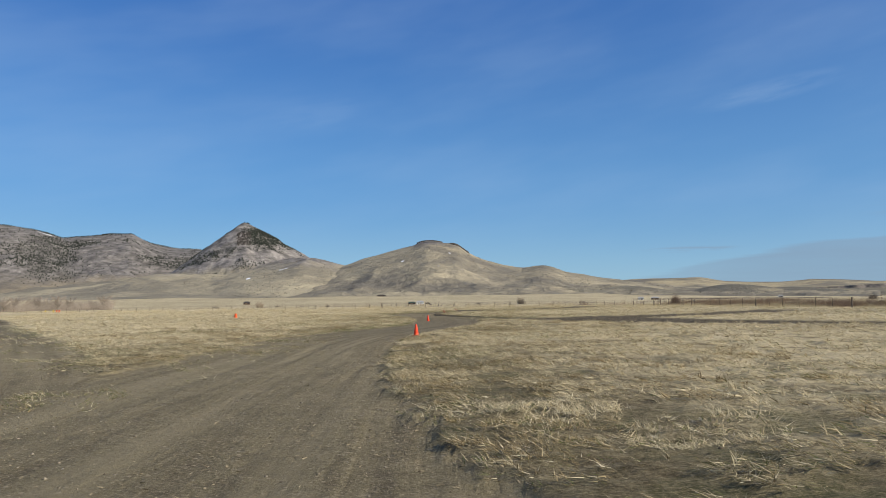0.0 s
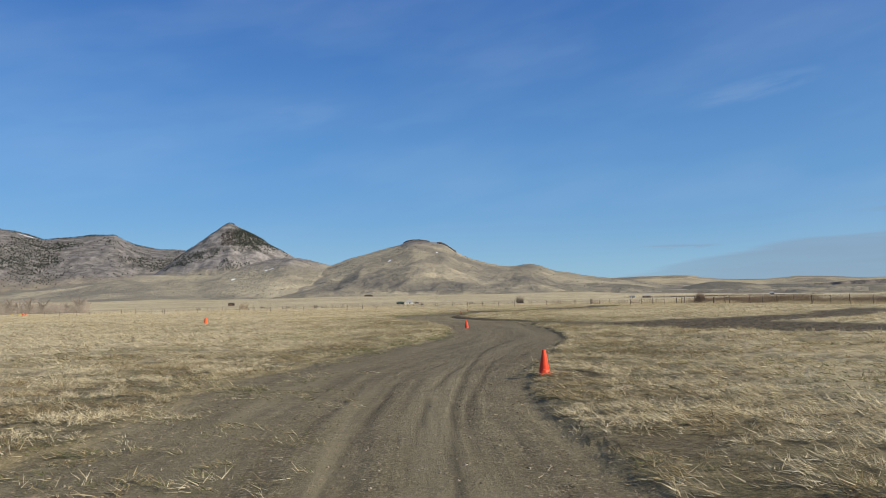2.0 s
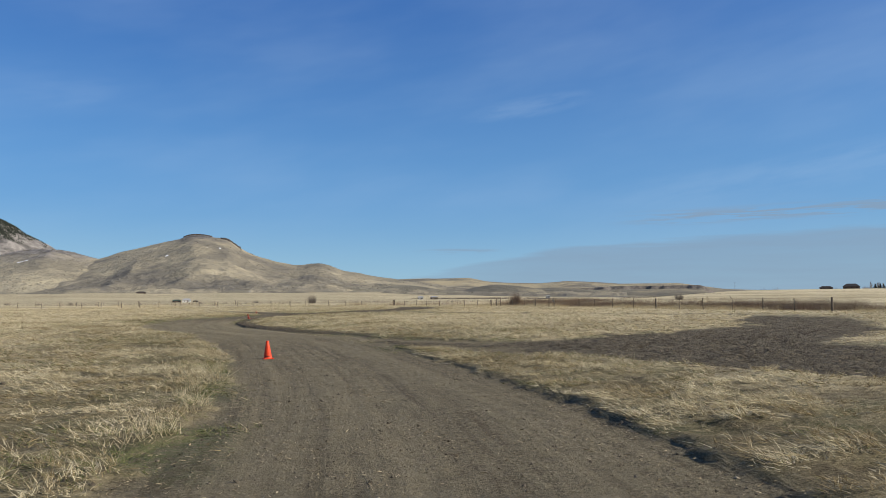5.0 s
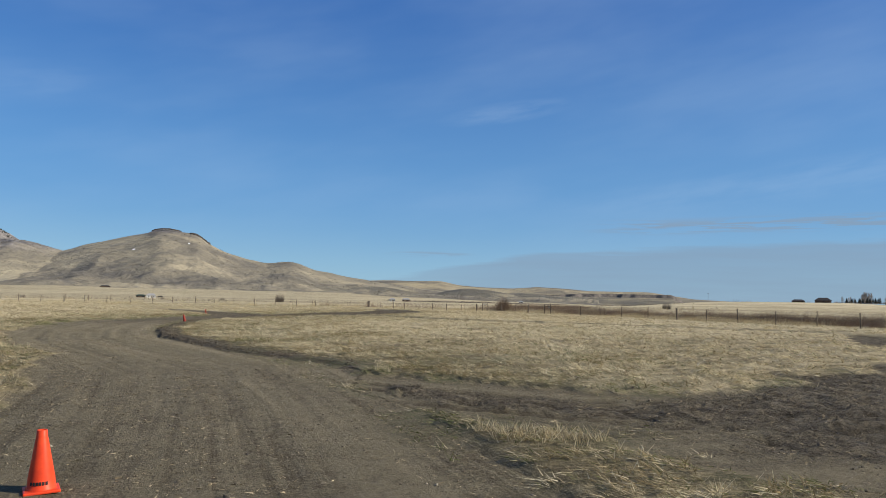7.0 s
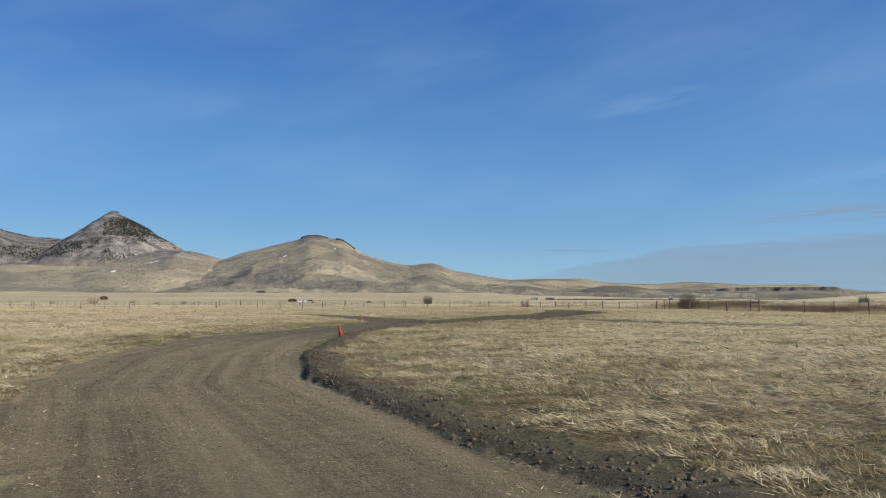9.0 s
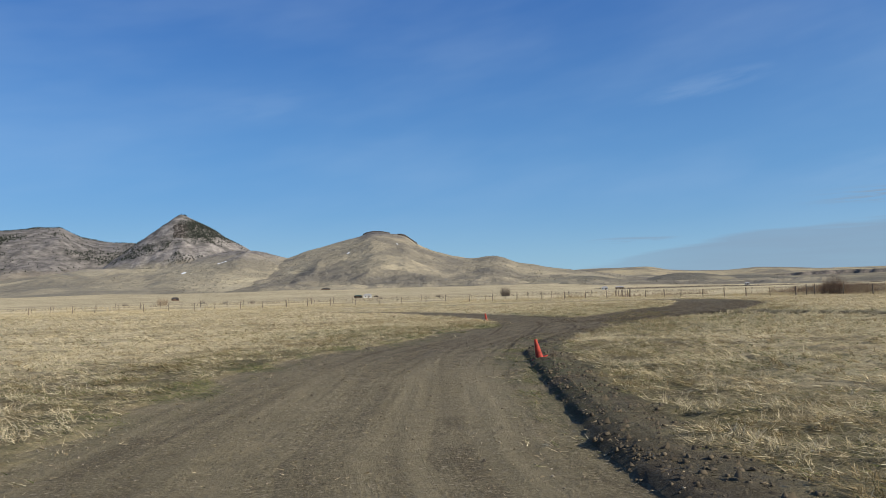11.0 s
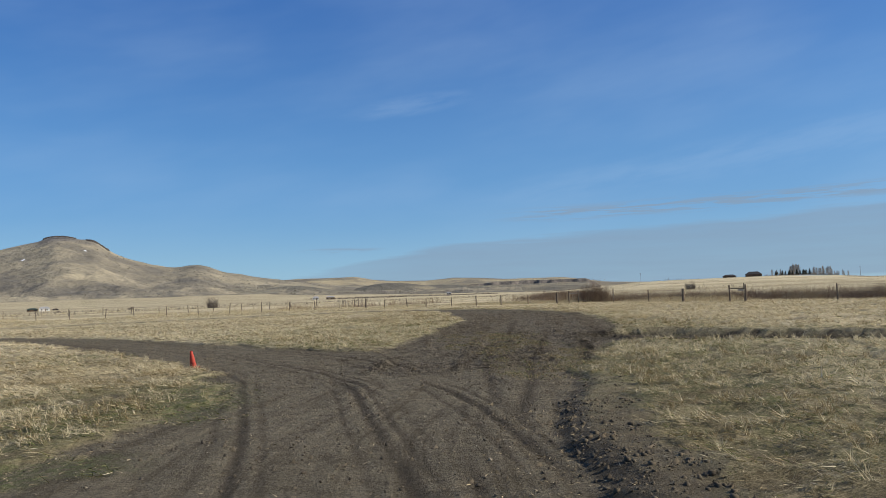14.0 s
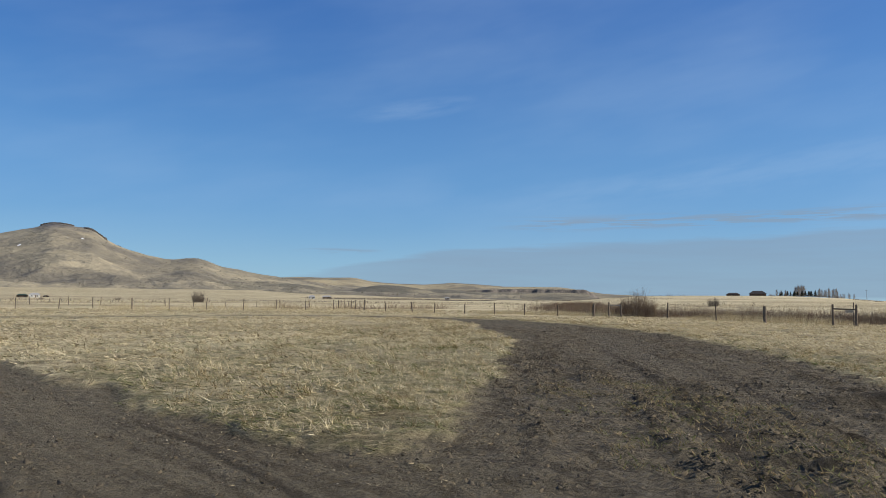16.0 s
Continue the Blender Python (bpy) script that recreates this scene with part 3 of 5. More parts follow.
def island(name, tones, rough=0.9, through_light=0.0, patches=()):
    """Leaves, blades or stones: each piece of the mesh takes its own tone; patches weather whole swaths towards a tone."""
    m, t, b = material(name, rough)
    g = Graph(t)
    r = g.node("ShaderNodeValToRGB")
    t.links.new(g.node("ShaderNodeNewGeometry").outputs["Random Per Island"], r.inputs[0])
    while len(r.color_ramp.elements) < len(tones):
        r.color_ramp.elements.new(0.5)
    for k, tone in enumerate(tones):
        r.color_ramp.elements[k].position = k / (len(tones) - 1)
        r.color_ramp.elements[k].color = (*tone, 1)
    tone = r.outputs[0]
    for scale, lo, hi, most, to in patches:
        tone = g.mix(g.span(g.noise(g.coords((1.0, 1.7, 1.0)), scale, 3, 0.6), lo, hi, 0.0, most), tone, to)
    t.links.new(tone, b.inputs["Base Color"])
    if through_light:
        glow = g.node("ShaderNodeBsdfTranslucent")
        t.links.new(tone, glow.inputs["Color"])
        both = g.node("ShaderNodeMixShader")
        both.inputs[0].default_value = through_light
        t.links.new(b.outputs[0], both.inputs[1])
        t.links.new(glow.outputs[0], both.inputs[2])
        t.links.new(both.outputs[0], t.nodes["Material Output"].inputs[0])
    return m


# ---- mesh helpers ----
def array_object(name, verts, faces, mat, smooth_=False, attributes=()):
    """A mesh of triangles or quads from numpy arrays."""
    me = bpy.data.meshes.new(name)
    k = faces.shape[1]
    me.vertices.add(len(verts))
    me.vertices.foreach_set("co", np.ascontiguousarray(verts, np.float32).ravel())
    me.loops.add(faces.size)
    me.loops.foreach_set("vertex_index", np.ascontiguousarray(faces, np.int32).ravel())
    me.polygons.add(len(faces))
    me.polygons.foreach_set("loop_start", np.arange(0, faces.size, k, dtype=np.int32))
    if smooth_:
        me.polygons.foreach_set("use_smooth", np.ones(len(faces), bool))
    for key, values in attributes:
        me.attributes.new(key, "FLOAT", "POINT").data.foreach_set("value", np.ascontiguousarray(values, np.float32).ravel())
    me.update(calc_edges=True)
    me.materials.append(mat)
    return new(name, me)


def grid_faces(rows, cols):
    i = np.arange(rows * cols).reshape(rows, cols)
    return np.stack([i[:-1, :-1], i[:-1, 1:], i[1:, 1:], i[1:, :-1]], -1).reshape(-1, 4)


def part(name, bm, mat, parent, label="", smooth_=False):
    me = bpy.data.meshes.new(name)
    if smooth_:
        for f in bm.faces:
            f.smooth = True
    bm.to_mesh(me)
    bm.free()
    me.materials.append(mat)
    ob = new(name, me)
    ob.parent = parent
    if label:
        ob["label"] = label
    return ob


def thing(name, at, label, category, group="", kind="", turn_=0.0):
    ob = new(name)
    ob.matrix_world = pose(*at, 0, 0, turn_)
    return tagged(ob, label, category, group, kind)


def box(bm, size, at=(0, 0, 0), rot=(0, 0, 0), bevel=0.0):
    made = bmesh.ops.create_cube(bm, size=1.0, matrix=pose(*at, *rot) @ Matrix.Diagonal((*size, 1)))
    if bevel:
        edges = list({e for v in made["verts"] for e in v.link_edges})
        bmesh.ops.bevel(bm, geom=edges, offset=bevel, segments=2, affect="EDGES", profile=0.6)
    return bm


def lathe(bm, rings, steps=20, m=None, cap=True):
    """A turned body from (radius, height) rings."""
    loops = []
    for r, z in rings:
        loops.append([bm.verts.new((r * math.cos(6.28319 * k / steps), r * math.sin(6.28319 * k / steps), z)) for k in range(steps)])
    for a, c in zip(loops, loops[1:]):
        for k in range(steps):
            bm.faces.new((a[k], a[(k + 1) % steps], c[(k + 1) % steps], c[k]))
    if cap:
        bm.faces.new(loops[0][::-1])
        bm.faces.new(loops[-1])
    if m is not None:
        bmesh.ops.transform(bm, matrix=m, verts=[v for loop in loops for v in loop])
    return bm


def rod(bm, a, b, r0, r1=None, steps=8):
    """A tapered round rod from a to b."""
    a, b = Vector(a), Vector(b)
    m = Matrix.Translation(a) @ (b - a).to_track_quat("Z", "Y").to_matrix().to_4x4()
    return lathe(bm, [(r0, 0), ((r0 if r1 is None else r1), (b - a).length)], steps, m)


# ---- ground: one sheet to the horizon ----
def spread(spans, far, growth):
    """Grid lines: even steps over each (from, to, step), then wider and wider out to far both ways."""
    core = np.concatenate([np.arange(a, b - d / 2, d) for a, b, d in spans] + [[spans[-1][1]]])
    step, v, right = spans[-1][2], spans[-1][1], []
    while v < far:
        step = min(step * growth, 160)
        v += step
        right.append(v)
    step, v, left = spans[0][2], spans[0][0], []
    while v > -far:
        step = min(step * growth, 160)
        v -= step
        left.append(v)
    return np.array(left[::-1] + list(core) + right)


gx = spread([(-92, -46, 1.7), (-46, -20, 1.0), (-20, -8, 0.4), (-8, -4.6, 0.13), (-4.6, -1, 0.064), (-1, 6.6, 0.05), (6.6, 7.4, 0.08), (7.4, 17, 0.12), (17, 34, 0.36)], 4700, 1.13)
gy = spread([(5, 100, 0.235), (100, 124, 0.16), (124, 150, 0.32), (150, 180, 0.5)], 4700, 1.13)
X, Y = np.meshgrid(gx, gy)
Z, dirt_, mud_, across_, along_, bank_ = ground_height(X, Y)
reach = np.minimum(ribbon(X, Y, MAIN_ROAD)[0], ribbon(X, Y, NORTH_LANE)[0])
# where the ground colour carries thatch plus the shade among the blades
shaded_thatch = smooth(6.5, 1.5, reach) * smooth(-15, 0, Y) * (1 - 0.6 * smooth(112, 118, Y))
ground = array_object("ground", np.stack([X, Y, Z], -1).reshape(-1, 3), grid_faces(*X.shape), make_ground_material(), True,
                      (("dirt", np.clip(dirt_ + 0.8 * bank_, 0, 1)), ("mud", np.clip(mud_ + bank_, 0, 1)), ("across", across_), ("along", along_), ("shaded_thatch", shaded_thatch), ("rut", wheel_marks(X, Y)[1] * dirt_), ("churn", np.maximum(smooth(0.3, -0.8, plan(X, Y)[1]), np.maximum(clod_rows(X, Y), 0.35 * smooth(111, 116, Y))) * dirt_), ("bank", bank_), ("plain", smooth(300, 650, np.hypot(X, Y)) * smooth(30, 18, np.degrees(np.arctan2(X, Y)))), ("damp", smooth(0.4, 0.0, survey(X, Y)[5]) * smooth(12.5, 15.0, X)), ("green", green_patch(X, Y)), ("moss", moss_edge(X, Y)), ("gap", smooth(0.495, 0.42, mat_cover(X, Y)) * smooth(0.0, 0.4, 1 - dirt_) * smooth(64, 40, np.abs(X)) * smooth(212, 190, Y))))
tagged(ground, "dry straw-coloured prairie crossed by bare brown dirt tracks", "ground", kind="structure")


# ---- hills and mountains ----
def hill(name, az0, az1, r0, r1, cols, rows, height, mat, label):
    """A stretch of high ground over a fan of bearings (degrees) and distances (metres)."""
    a, r = np.meshgrid(np.radians(np.linspace(az0, az1, cols)), np.linspace(r0, r1, rows))
    x, y = r * np.sin(a), r * np.cos(a)
    z = height(x, y, np.degrees(a), r)
    ob = array_object(name, np.stack([x, y, z], -1).reshape(-1, 3), grid_faces(rows, cols), mat, True)
    return tagged(ob, label, "hill", kind="structure")


def crest(az, stations):
    """Skyline height angle at a bearing, eased between stations."""
    a, e = zip(*stations)
    return sum(np.interp(az + o, a, e) for o in (-0.24, -0.16, -0.08, 0, 0.08, 0.16, 0.24)) / 7


EYE = 1.5
RIDGE = [(-48, 4.6), (-40, 5.3), (-34, 5.6), (-30.5, 5.45), (-28.5, 5.2), (-26.8, 4.7), (-25, 4.9), (-22.5, 5.1), (-21.3, 4.45), (-20, 4.15), (-17, 3.9), (-13, 3.3), (-9, 2.4)]
LONG_HILL = [(-18, -0.6), (-14, 0.3), (-11.5, 1.2), (-9.5, 2.1), (-8.2, 2.65), (-7.4, 2.86), (-7, 2.97), (-6.2, 3.26), (-4, 3.84), (-2.3, 4.26), (-1.7, 4.50), (-1.1, 4.60), (-0.4, 4.54), (0.1, 4.44), (1.0, 4.36), (1.35, 4.12), (2, 3.65), (2.8, 3.27), (4.5, 2.72),
             (6, 2.5), (6.8, 2.6), (7.7, 2.64), (8.5, 2.40), (9.2, 2.12), (11.6, 1.69), (14.1, 1.3), (17, 0.95), (22, 0.5), (28, 0.2)]
FAR_HILLS = [(8, 1.2), (13, 1.4), (15.5, 1.5), (16.2, 1.47), (18.8, 1.5), (20, 1.25), (22, 1.1), (24, 1.05), (26, 1.18), (28, 1.1), (30, 0.95), (34, 0.95), (37, 0.5), (42, 0.3), (60, 0.1)]


def ridge_height(x, y, az, r):
    u = smooth(2500, 4150, r) ** 1.15
    top = EYE + 4150 * np.tan(np.radians(crest(az, RIDGE)))
    spur = ridged(x * 0.0030, y * 0.0022, 5, 61)
    z = top * u * (1 + 0.38 * (spur - 0.62) * (1 - u) * 1.6) + 16 * (fbm(x * 0.012, y * 0.012, 5, 62) - 0.5) * u
    return np.where(r > 4150, z - (r - 4150) * 0.35, z) - 6 * (u < 0.01)


BUTTE = (-826.0, 3130.0)


def butte_height(x, y, az, r):
    dx, dy = x - BUTTE[0], y - BUTTE[1]
    d = np.hypot(dx, dy)
    ang = np.arctan2(dy, dx)
    gully = ridged(ang * 2.2 + 4, d * 0.0035, 4, 71) - 0.6
    d2 = d * (1 + 0.16 * gully * smooth(20, 200, d)) + 14 * (fbm(x * 0.02, y * 0.02, 4, 72) - 0.5)
    cone = np.maximum(0, 214 - (0.60 - 0.085 * np.cos(ang)) * d2)
    ledge = 10 * smooth(128, 146, cone) - 10 * smooth(30, 60, cone) * 0.4
    apron = 132 * np.exp(-(np.hypot(dx / 1.0, dy / 1.5) / 760) ** 2)
    apron = np.maximum(apron, 156 * np.exp(-((x + 455) / 360) ** 2 - ((y - 2640) / 620) ** 2))
    z = cone + ledge * (cone > 0) * 0.6 + apron + 34 * (ridged(x * 0.0036, y * 0.0030, 5, 73) - 0.6) * smooth(150, 420, d) * smooth(1200, 800, d)
    return z - 14 * smooth(900, 1250, np.hypot(dx, dy))


def long_height(x, y, az, r):
    u = smooth(1350, 2650, r)
    shape = 0.55 * u + 0.45 * u**2.4
    top = EYE + 2650 * np.tan(np.radians(crest(az, LONG_HILL)))
    spur = ridged(x * 0.0042, y * 0.0030, 5, 81)
    z = top * shape * (1 + 0.34 * (spur - 0.62) * (1 - u) * 1.6) + 7 * (fbm(x * 0.015, y * 0.015, 5, 82) - 0.5) * smooth(0.05, 0.5, u) + 26 * (ridged(x * 0.0075, y * 0.012, 5, 83) - 0.6) * smooth(0.02, 0.2, u) * smooth(0.95, 0.5, u)
    z += 15 * smooth(1500, 1750, r) * smooth(2050, 1800, r) * (ridged(x * 0.006, y * 0.006, 3, 84) - 0.5) * smooth(-14, -8, az)
    return np.where(r > 2650, z - (r - 2650) * 0.30, z) - 6 * (u < 0.01)


def far_height(x, y, az, r):
    u = smooth(2300, 4350, r)
    top = EYE + 4350 * np.tan(np.radians(crest(az, FAR_HILLS)))
    z = top * u * (1 + 0.7 * (ridged(x * 0.0028, y * 0.0028, 4, 91) - 0.6) * (1 - u)) + 5 * (fbm(x * 0.008, y * 0.008, 4, 92) - 0.5) * u
    return np.where(r > 4350, z - (r - 4350) * 0.2, z) - 4 * (u < 0.01)


def dome_height(x, y, az, r):
    z = 0 * x
    for a, rr, h, w in ((20.8, 2300, 44, 190), (13.6, 2000, 40, 170), (16.8, 1900, 22, 160), (24.5, 2500, 36, 240), (10.4, 1900, 34, 130)):
        cx, cy = rr * math.sin(radians(a)), rr * math.cos(radians(a))
        d = np.hypot(x - cx, y - cy) * (1 + 0.3 * (fbm(x * 0.006, y * 0.006, 3, 95) - 0.5))
        z = np.maximum(z, h * np.exp(-(d / w) ** 2))
    return z + 3 * (fbm(x * 0.02, y * 0.02, 4, 96) - 0.5) - 4


def scarp_height(x, y, az, r):
    """A flat-topped bench that breaks off in a cliff."""
    rim = 2950 + 70 * (fbm(az * 0.8, az * 0 + 3, 4, 97) - 0.5)
    foot = smooth(2400, 2920, r) * 33 + smooth(rim - 22, rim, r) * (5 + 9 * smooth(24, 31, az)) + 4 * (fbm(x * 0.005, y * 0.005, 4, 98) - 0.5)
    return foot * smooth(37.2, 35.2, az) * smooth(18, 26, az) - 3


straw_hill = make_hill_material("hill_grass", (0.302, 0.263, 0.185), (0.414, 0.353, 0.230), (0.224, 0.202, 0.159))
dome_sage = make_hill_material("dome_sage", (0.213, 0.197, 0.150), (0.291, 0.258, 0.181), (0.162, 0.152, 0.125))
mesa_slope = make_hill_material("mesa_slope", (0.262, 0.235, 0.176), (0.372, 0.328, 0.236), (0.205, 0.188, 0.156), 172.0, 216.0, tone=0.72)
bench_hill = make_hill_material("bench_slope", (0.218, 0.196, 0.146), (0.308, 0.267, 0.181), (0.162, 0.150, 0.121), steep=True)
rock_hill = make_hill_material("rocky_slope", (0.318, 0.284, 0.208), (0.420, 0.370, 0.262), (0.240, 0.219, 0.174), 104.0, 146.0)
ridge_rock = make_hill_material("ridge_rock", (0.246, 0.213, 0.157), (0.347, 0.291, 0.196), (0.179, 0.159, 0.132), 70.0, 140.0, tone=0.80)
hill("mountain_ridge", -52, -8, 2400, 4500, 330, 95, ridge_height, ridge_rock, "long grey rocky mountain ridge dotted with dark pines")
hill("butte", -33, 4, 1700, 3900, 330, 125, butte_height, rock_hill, "pointed grey rocky butte with grassy foot slopes")
hill("mesa_hill", -20, 30, 1300, 2900, 340, 115, long_height, mesa_slope, "long dry grassy hill with a dark rocky cap")
hill("far_hills", 6, 66, 2250, 4600, 330, 70, far_height, straw_hill, "low hazy tan hills far off on the plain")
hill("foothills", 6, 30, 1500, 2900, 230, 90, dome_height, dome_sage, "rounded low foothills of sage and dry grass")
hill("cliff_bench", 17, 40, 2400, 3300, 200, 90, scarp_height, bench_hill, "flat bench ending in a dark rock cliff")


def surface(x, y):
    """Ground level at one place."""
    return float(ground_height(np.array([float(x)]), np.array([float(y)]))[0][0])


def at_bearing(az, r, south=0.0):
    """A place by bearing and distance from the track, south metres up it."""
    return r * math.sin(radians(az)), south + r * math.cos(radians(az))


# ---- joined pieces ----
BIT = np.array([(-1, -1, -1), (1, -1, -1), (1, 1, -1), (-1, 1, -1), (-1, -1, 1), (1, -1, 1), (1, 1, 1), (-1, 1, 1)], float) * 0.5
BIT_FACES = np.array([(0, 3, 2), (0, 2, 1), (4, 5, 6), (4, 6, 7), (0, 1, 5), (0, 5, 4), (1, 2, 6), (1, 6, 5), (2, 3, 7), (2, 7, 6), (3, 0, 4), (3, 4, 7)])


def pebbles(name, places, sizes, mat):
    """Many small stones, each a squashed uneven octahedron, as one mesh."""
    n = len(places)
    v = np.array([(1, 0, 0), (0, 1, 0), (-1, 0, 0), (0, -1, 0), (0, 0, 1), (0, 0, -1)], float)[None] * rng.uniform(0.6, 1.25, (n, 6, 3))
    v += rng.normal(0, 0.12, (n, 6, 3))
    v *= 0.5 * sizes[:, None, None] * np.stack([np.ones(n), rng.uniform(0.6, 1, n), rng.uniform(0.4, 0.8, n)], -1)[:, None]
    a = rng.uniform(0, 6.283, n)
    c, s = np.cos(a)[:, None], np.sin(a)[:, None]
    v = np.stack([v[..., 0] * c - v[..., 1] * s, v[..., 0] * s + v[..., 1] * c, v[..., 2]], -1) + places[:, None]
    f = np.array([(0, 1, 4), (1, 2, 4), (2, 3, 4), (3, 0, 4), (1, 0, 5), (2, 1, 5), (3, 2, 5), (0, 3, 5)])
    return array_object(name, v.reshape(-1, 3), (f[None] + 6 * np.arange(n)[:, None, None]).reshape(-1, 3), mat)


def lumps(name, places, sizes, mat, flat=0.6, sunk=0.25):
    """Many uneven stones or clods as one mesh."""
    n = len(places)
    v = BIT[None] * rng.uniform(0.55, 1.25, (n, 8, 3))
    v[:, 4:, :2] *= rng.uniform(0.4, 0.9, (n, 1, 1))
    v *= sizes[:, None, None] * np.stack([np.ones(n), rng.uniform(0.6, 1, n), flat * rng.uniform(0.7, 1.2, n)], -1)[:, None]
    a = rng.uniform(0, 6.283, n)
    c, s = np.cos(a)[:, None], np.sin(a)[:, None]
    v = np.stack([v[..., 0] * c - v[..., 1] * s, v[..., 0] * s + v[..., 1] * c, v[..., 2]], -1)
    v += places[:, None]
    v[..., 2] += (flat * (0.5 - sunk) * sizes)[:, None]
    faces = (BIT_FACES[None] + 8 * np.arange(n)[:, None, None]).reshape(-1, 3)
    return array_object(name, v.reshape(-1, 3), faces, mat)


def slivers(name, roots, heading, length, width, droop, mat):
    """Farther grass: each blade one leaning sliver."""
    n = len(roots)
    d = np.stack([np.cos(heading), np.sin(heading), np.zeros(n)], -1)
    side_ = np.stack([-d[:, 1], d[:, 0], rng.normal(0, 0.45, n)], -1) * (width / 2)[:, None]
    tip = roots + d * (length / np.sqrt(1 + droop**2))[:, None]
    tip[:, 2] += length * droop / np.sqrt(1 + droop**2)
    return array_object(name, np.stack([roots - side_, roots + side_, tip], 1).reshape(-1, 3), np.arange(3 * n).reshape(-1, 3), mat)


def blades(name, roots, heading, length, width, rise, droop, mat):
    """Grass blades: each a bent tapering strip from its root, as one mesh."""
    n = len(roots)
    d = np.stack([np.cos(heading), np.sin(heading), np.zeros(n)], -1)
    side_ = np.stack([-d[:, 1], d[:, 0], np.zeros(n)], -1) * (width / 2)[:, None]
    up = np.array([0, 0, 1.0])
    mid_ = roots + d * (length * 0.42)[:, None] + up * (length * rise)[:, None]
    tip = roots + d * (length * 0.95)[:, None] + up * (length * droop)[:, None]
    v = np.stack([roots - side_, roots + side_, mid_ + 0.8 * side_, mid_ - 0.8 * side_, tip], 1)
    f = np.array([(0, 1, 2), (0, 2, 3), (3, 2, 4)])
    faces = (f[None] + 5 * np.arange(n)[:, None, None]).reshape(-1, 3)
    return array_object(name, v.reshape(-1, 3), faces, mat)


def stems(name, roots, tops, width, mat):
    """Thin upright twigs, each two crossed slivers, as one mesh."""
    n = len(roots)
    a = rng.uniform(0, 6.283, n)
    v, f = [], []
    for k in range(2):
        w = np.stack([np.cos(a + 1.571 * k), np.sin(a + 1.571 * k), np.zeros(n)], -1) * (width / 2)[:, None]
        v.append(np.stack([roots - w, roots + w, tops], 1))
    v = np.concatenate(v, 1)
    f = np.array([(0, 1, 2), (3, 4, 5)])
    return array_object(name, v.reshape(-1, 3), (f[None] + 6 * np.arange(n)[:, None, None]).reshape(-1, 3), mat)


# ---- traffic cones ----
cone_orange = simple("cone_orange", (0.80, 0.075, 0.022), 0.45, (0.62, 0.05, 0.018), 9.0)
cone_faded = simple("cone_faded", (0.54, 0.072, 0.042), 0.6, (0.20, 0.028, 0.02), 9.0)
barrel_orange = simple("barrel_orange", (0.80, 0.13, 0.03), 0.5, (0.66, 0.09, 0.025), 7.0)
ink = simple("stencil_ink", (0.03, 0.025, 0.025), 0.7, scale=30)


def traffic_cone(x, y, label, mat, lean=(0, 0, 0), marks=False, torn=False, sunk=0.0):
    z = surface(x, y) - sunk
    ob = thing("traffic_cone", (x, y, z), label, "traffic cone", "cones along the track")
    ob.matrix_world = pose(x, y, z, *lean)
    bm = bmesh.new()
    box(bm, (0.25, 0.25, 0.022), (0, 0, 0.013), (0, 0, 8), 0.009)
    if torn:
        for v in bm.verts:
            if v.co.x > 0.05:
                v.co.z += 0.35 * (v.co.x - 0.05)
    part("base", bm, mat, ob)
    bm = bmesh.new()
    lathe(bm, [(0.108, 0.022), (0.106, 0.035), (0.098, 0.045), (0.094, 0.10), (0.066, 0.26), (0.044, 0.39), (0.041, 0.40), (0.037, 0.452), (0.033, 0.457), (0.028, 0.45), (0.028, 0.30)], 24, None, False)
    if torn:
        for v in bm.verts:
            v.co.x, v.co.y, v.co.z = v.co.x * 0.84, v.co.y * 0.84, v.co.z * 0.94
            v.co.x += 0.10 * (v.co.z - 0.1) ** 2
            if abs(v.co.z - 0.1) < 0.08 and v.co.x > 0:
                v.co.x *= 0.86
    part("body", bm, mat, ob, smooth_=True)
    if marks:
        for k in range(6):
            a = radians(232 + 13 * k)
            bm = bmesh.new()
            box(bm, (0.004, 0.014, 0.024), (0.0975 * math.cos(a), 0.0975 * math.sin(a), 0.075), (0, -9, math.degrees(a)))
            part("stencil_bar", bm, ink, ob, "black stencil mark")
    return ob


traffic_cone(-1.12, 30.3, "bright orange plastic traffic cone on the grass verge", cone_orange, (0, 0, 10), sunk=-0.025)
traffic_cone(-1.22, 58.1, "bright orange traffic cone with black stencil marks on dirt", cone_orange, (0, -2, 3), True)
traffic_cone(0.06, 95.8, "leaning faded red traffic cone with a torn curled base", cone_faded, (-3, -13, 20), False, True, sunk=0.045)
traffic_cone(1.93, 119.5, "leaning faded red traffic cone beside the dirt track", cone_faded, (4, -9, -10), False, True)


def barrel(x, y, h, w, mat, label, category):
    ob = thing("marker_barrel", (x, y, surface(x, y)), label, category, "markers in the field")
    bm = bmesh.new()
    lathe(bm, [(w * 0.5, 0.0), (w * 0.5, 0.06), (w * 0.44, 0.07), (w * 0.41, h * 0.45), (w * 0.39, h * 0.48), (w * 0.36, h * 0.9), (w * 0.32, h), (w * 0.2, h)], 20)
    part("body", bm, mat, ob, smooth_=True)
    bm = bmesh.new()
    box(bm, (w * 0.3, 0.03, 0.05), (0, 0, h + 0.02), bevel=0.01)
    part("handle", bm, mat, ob)
    return ob


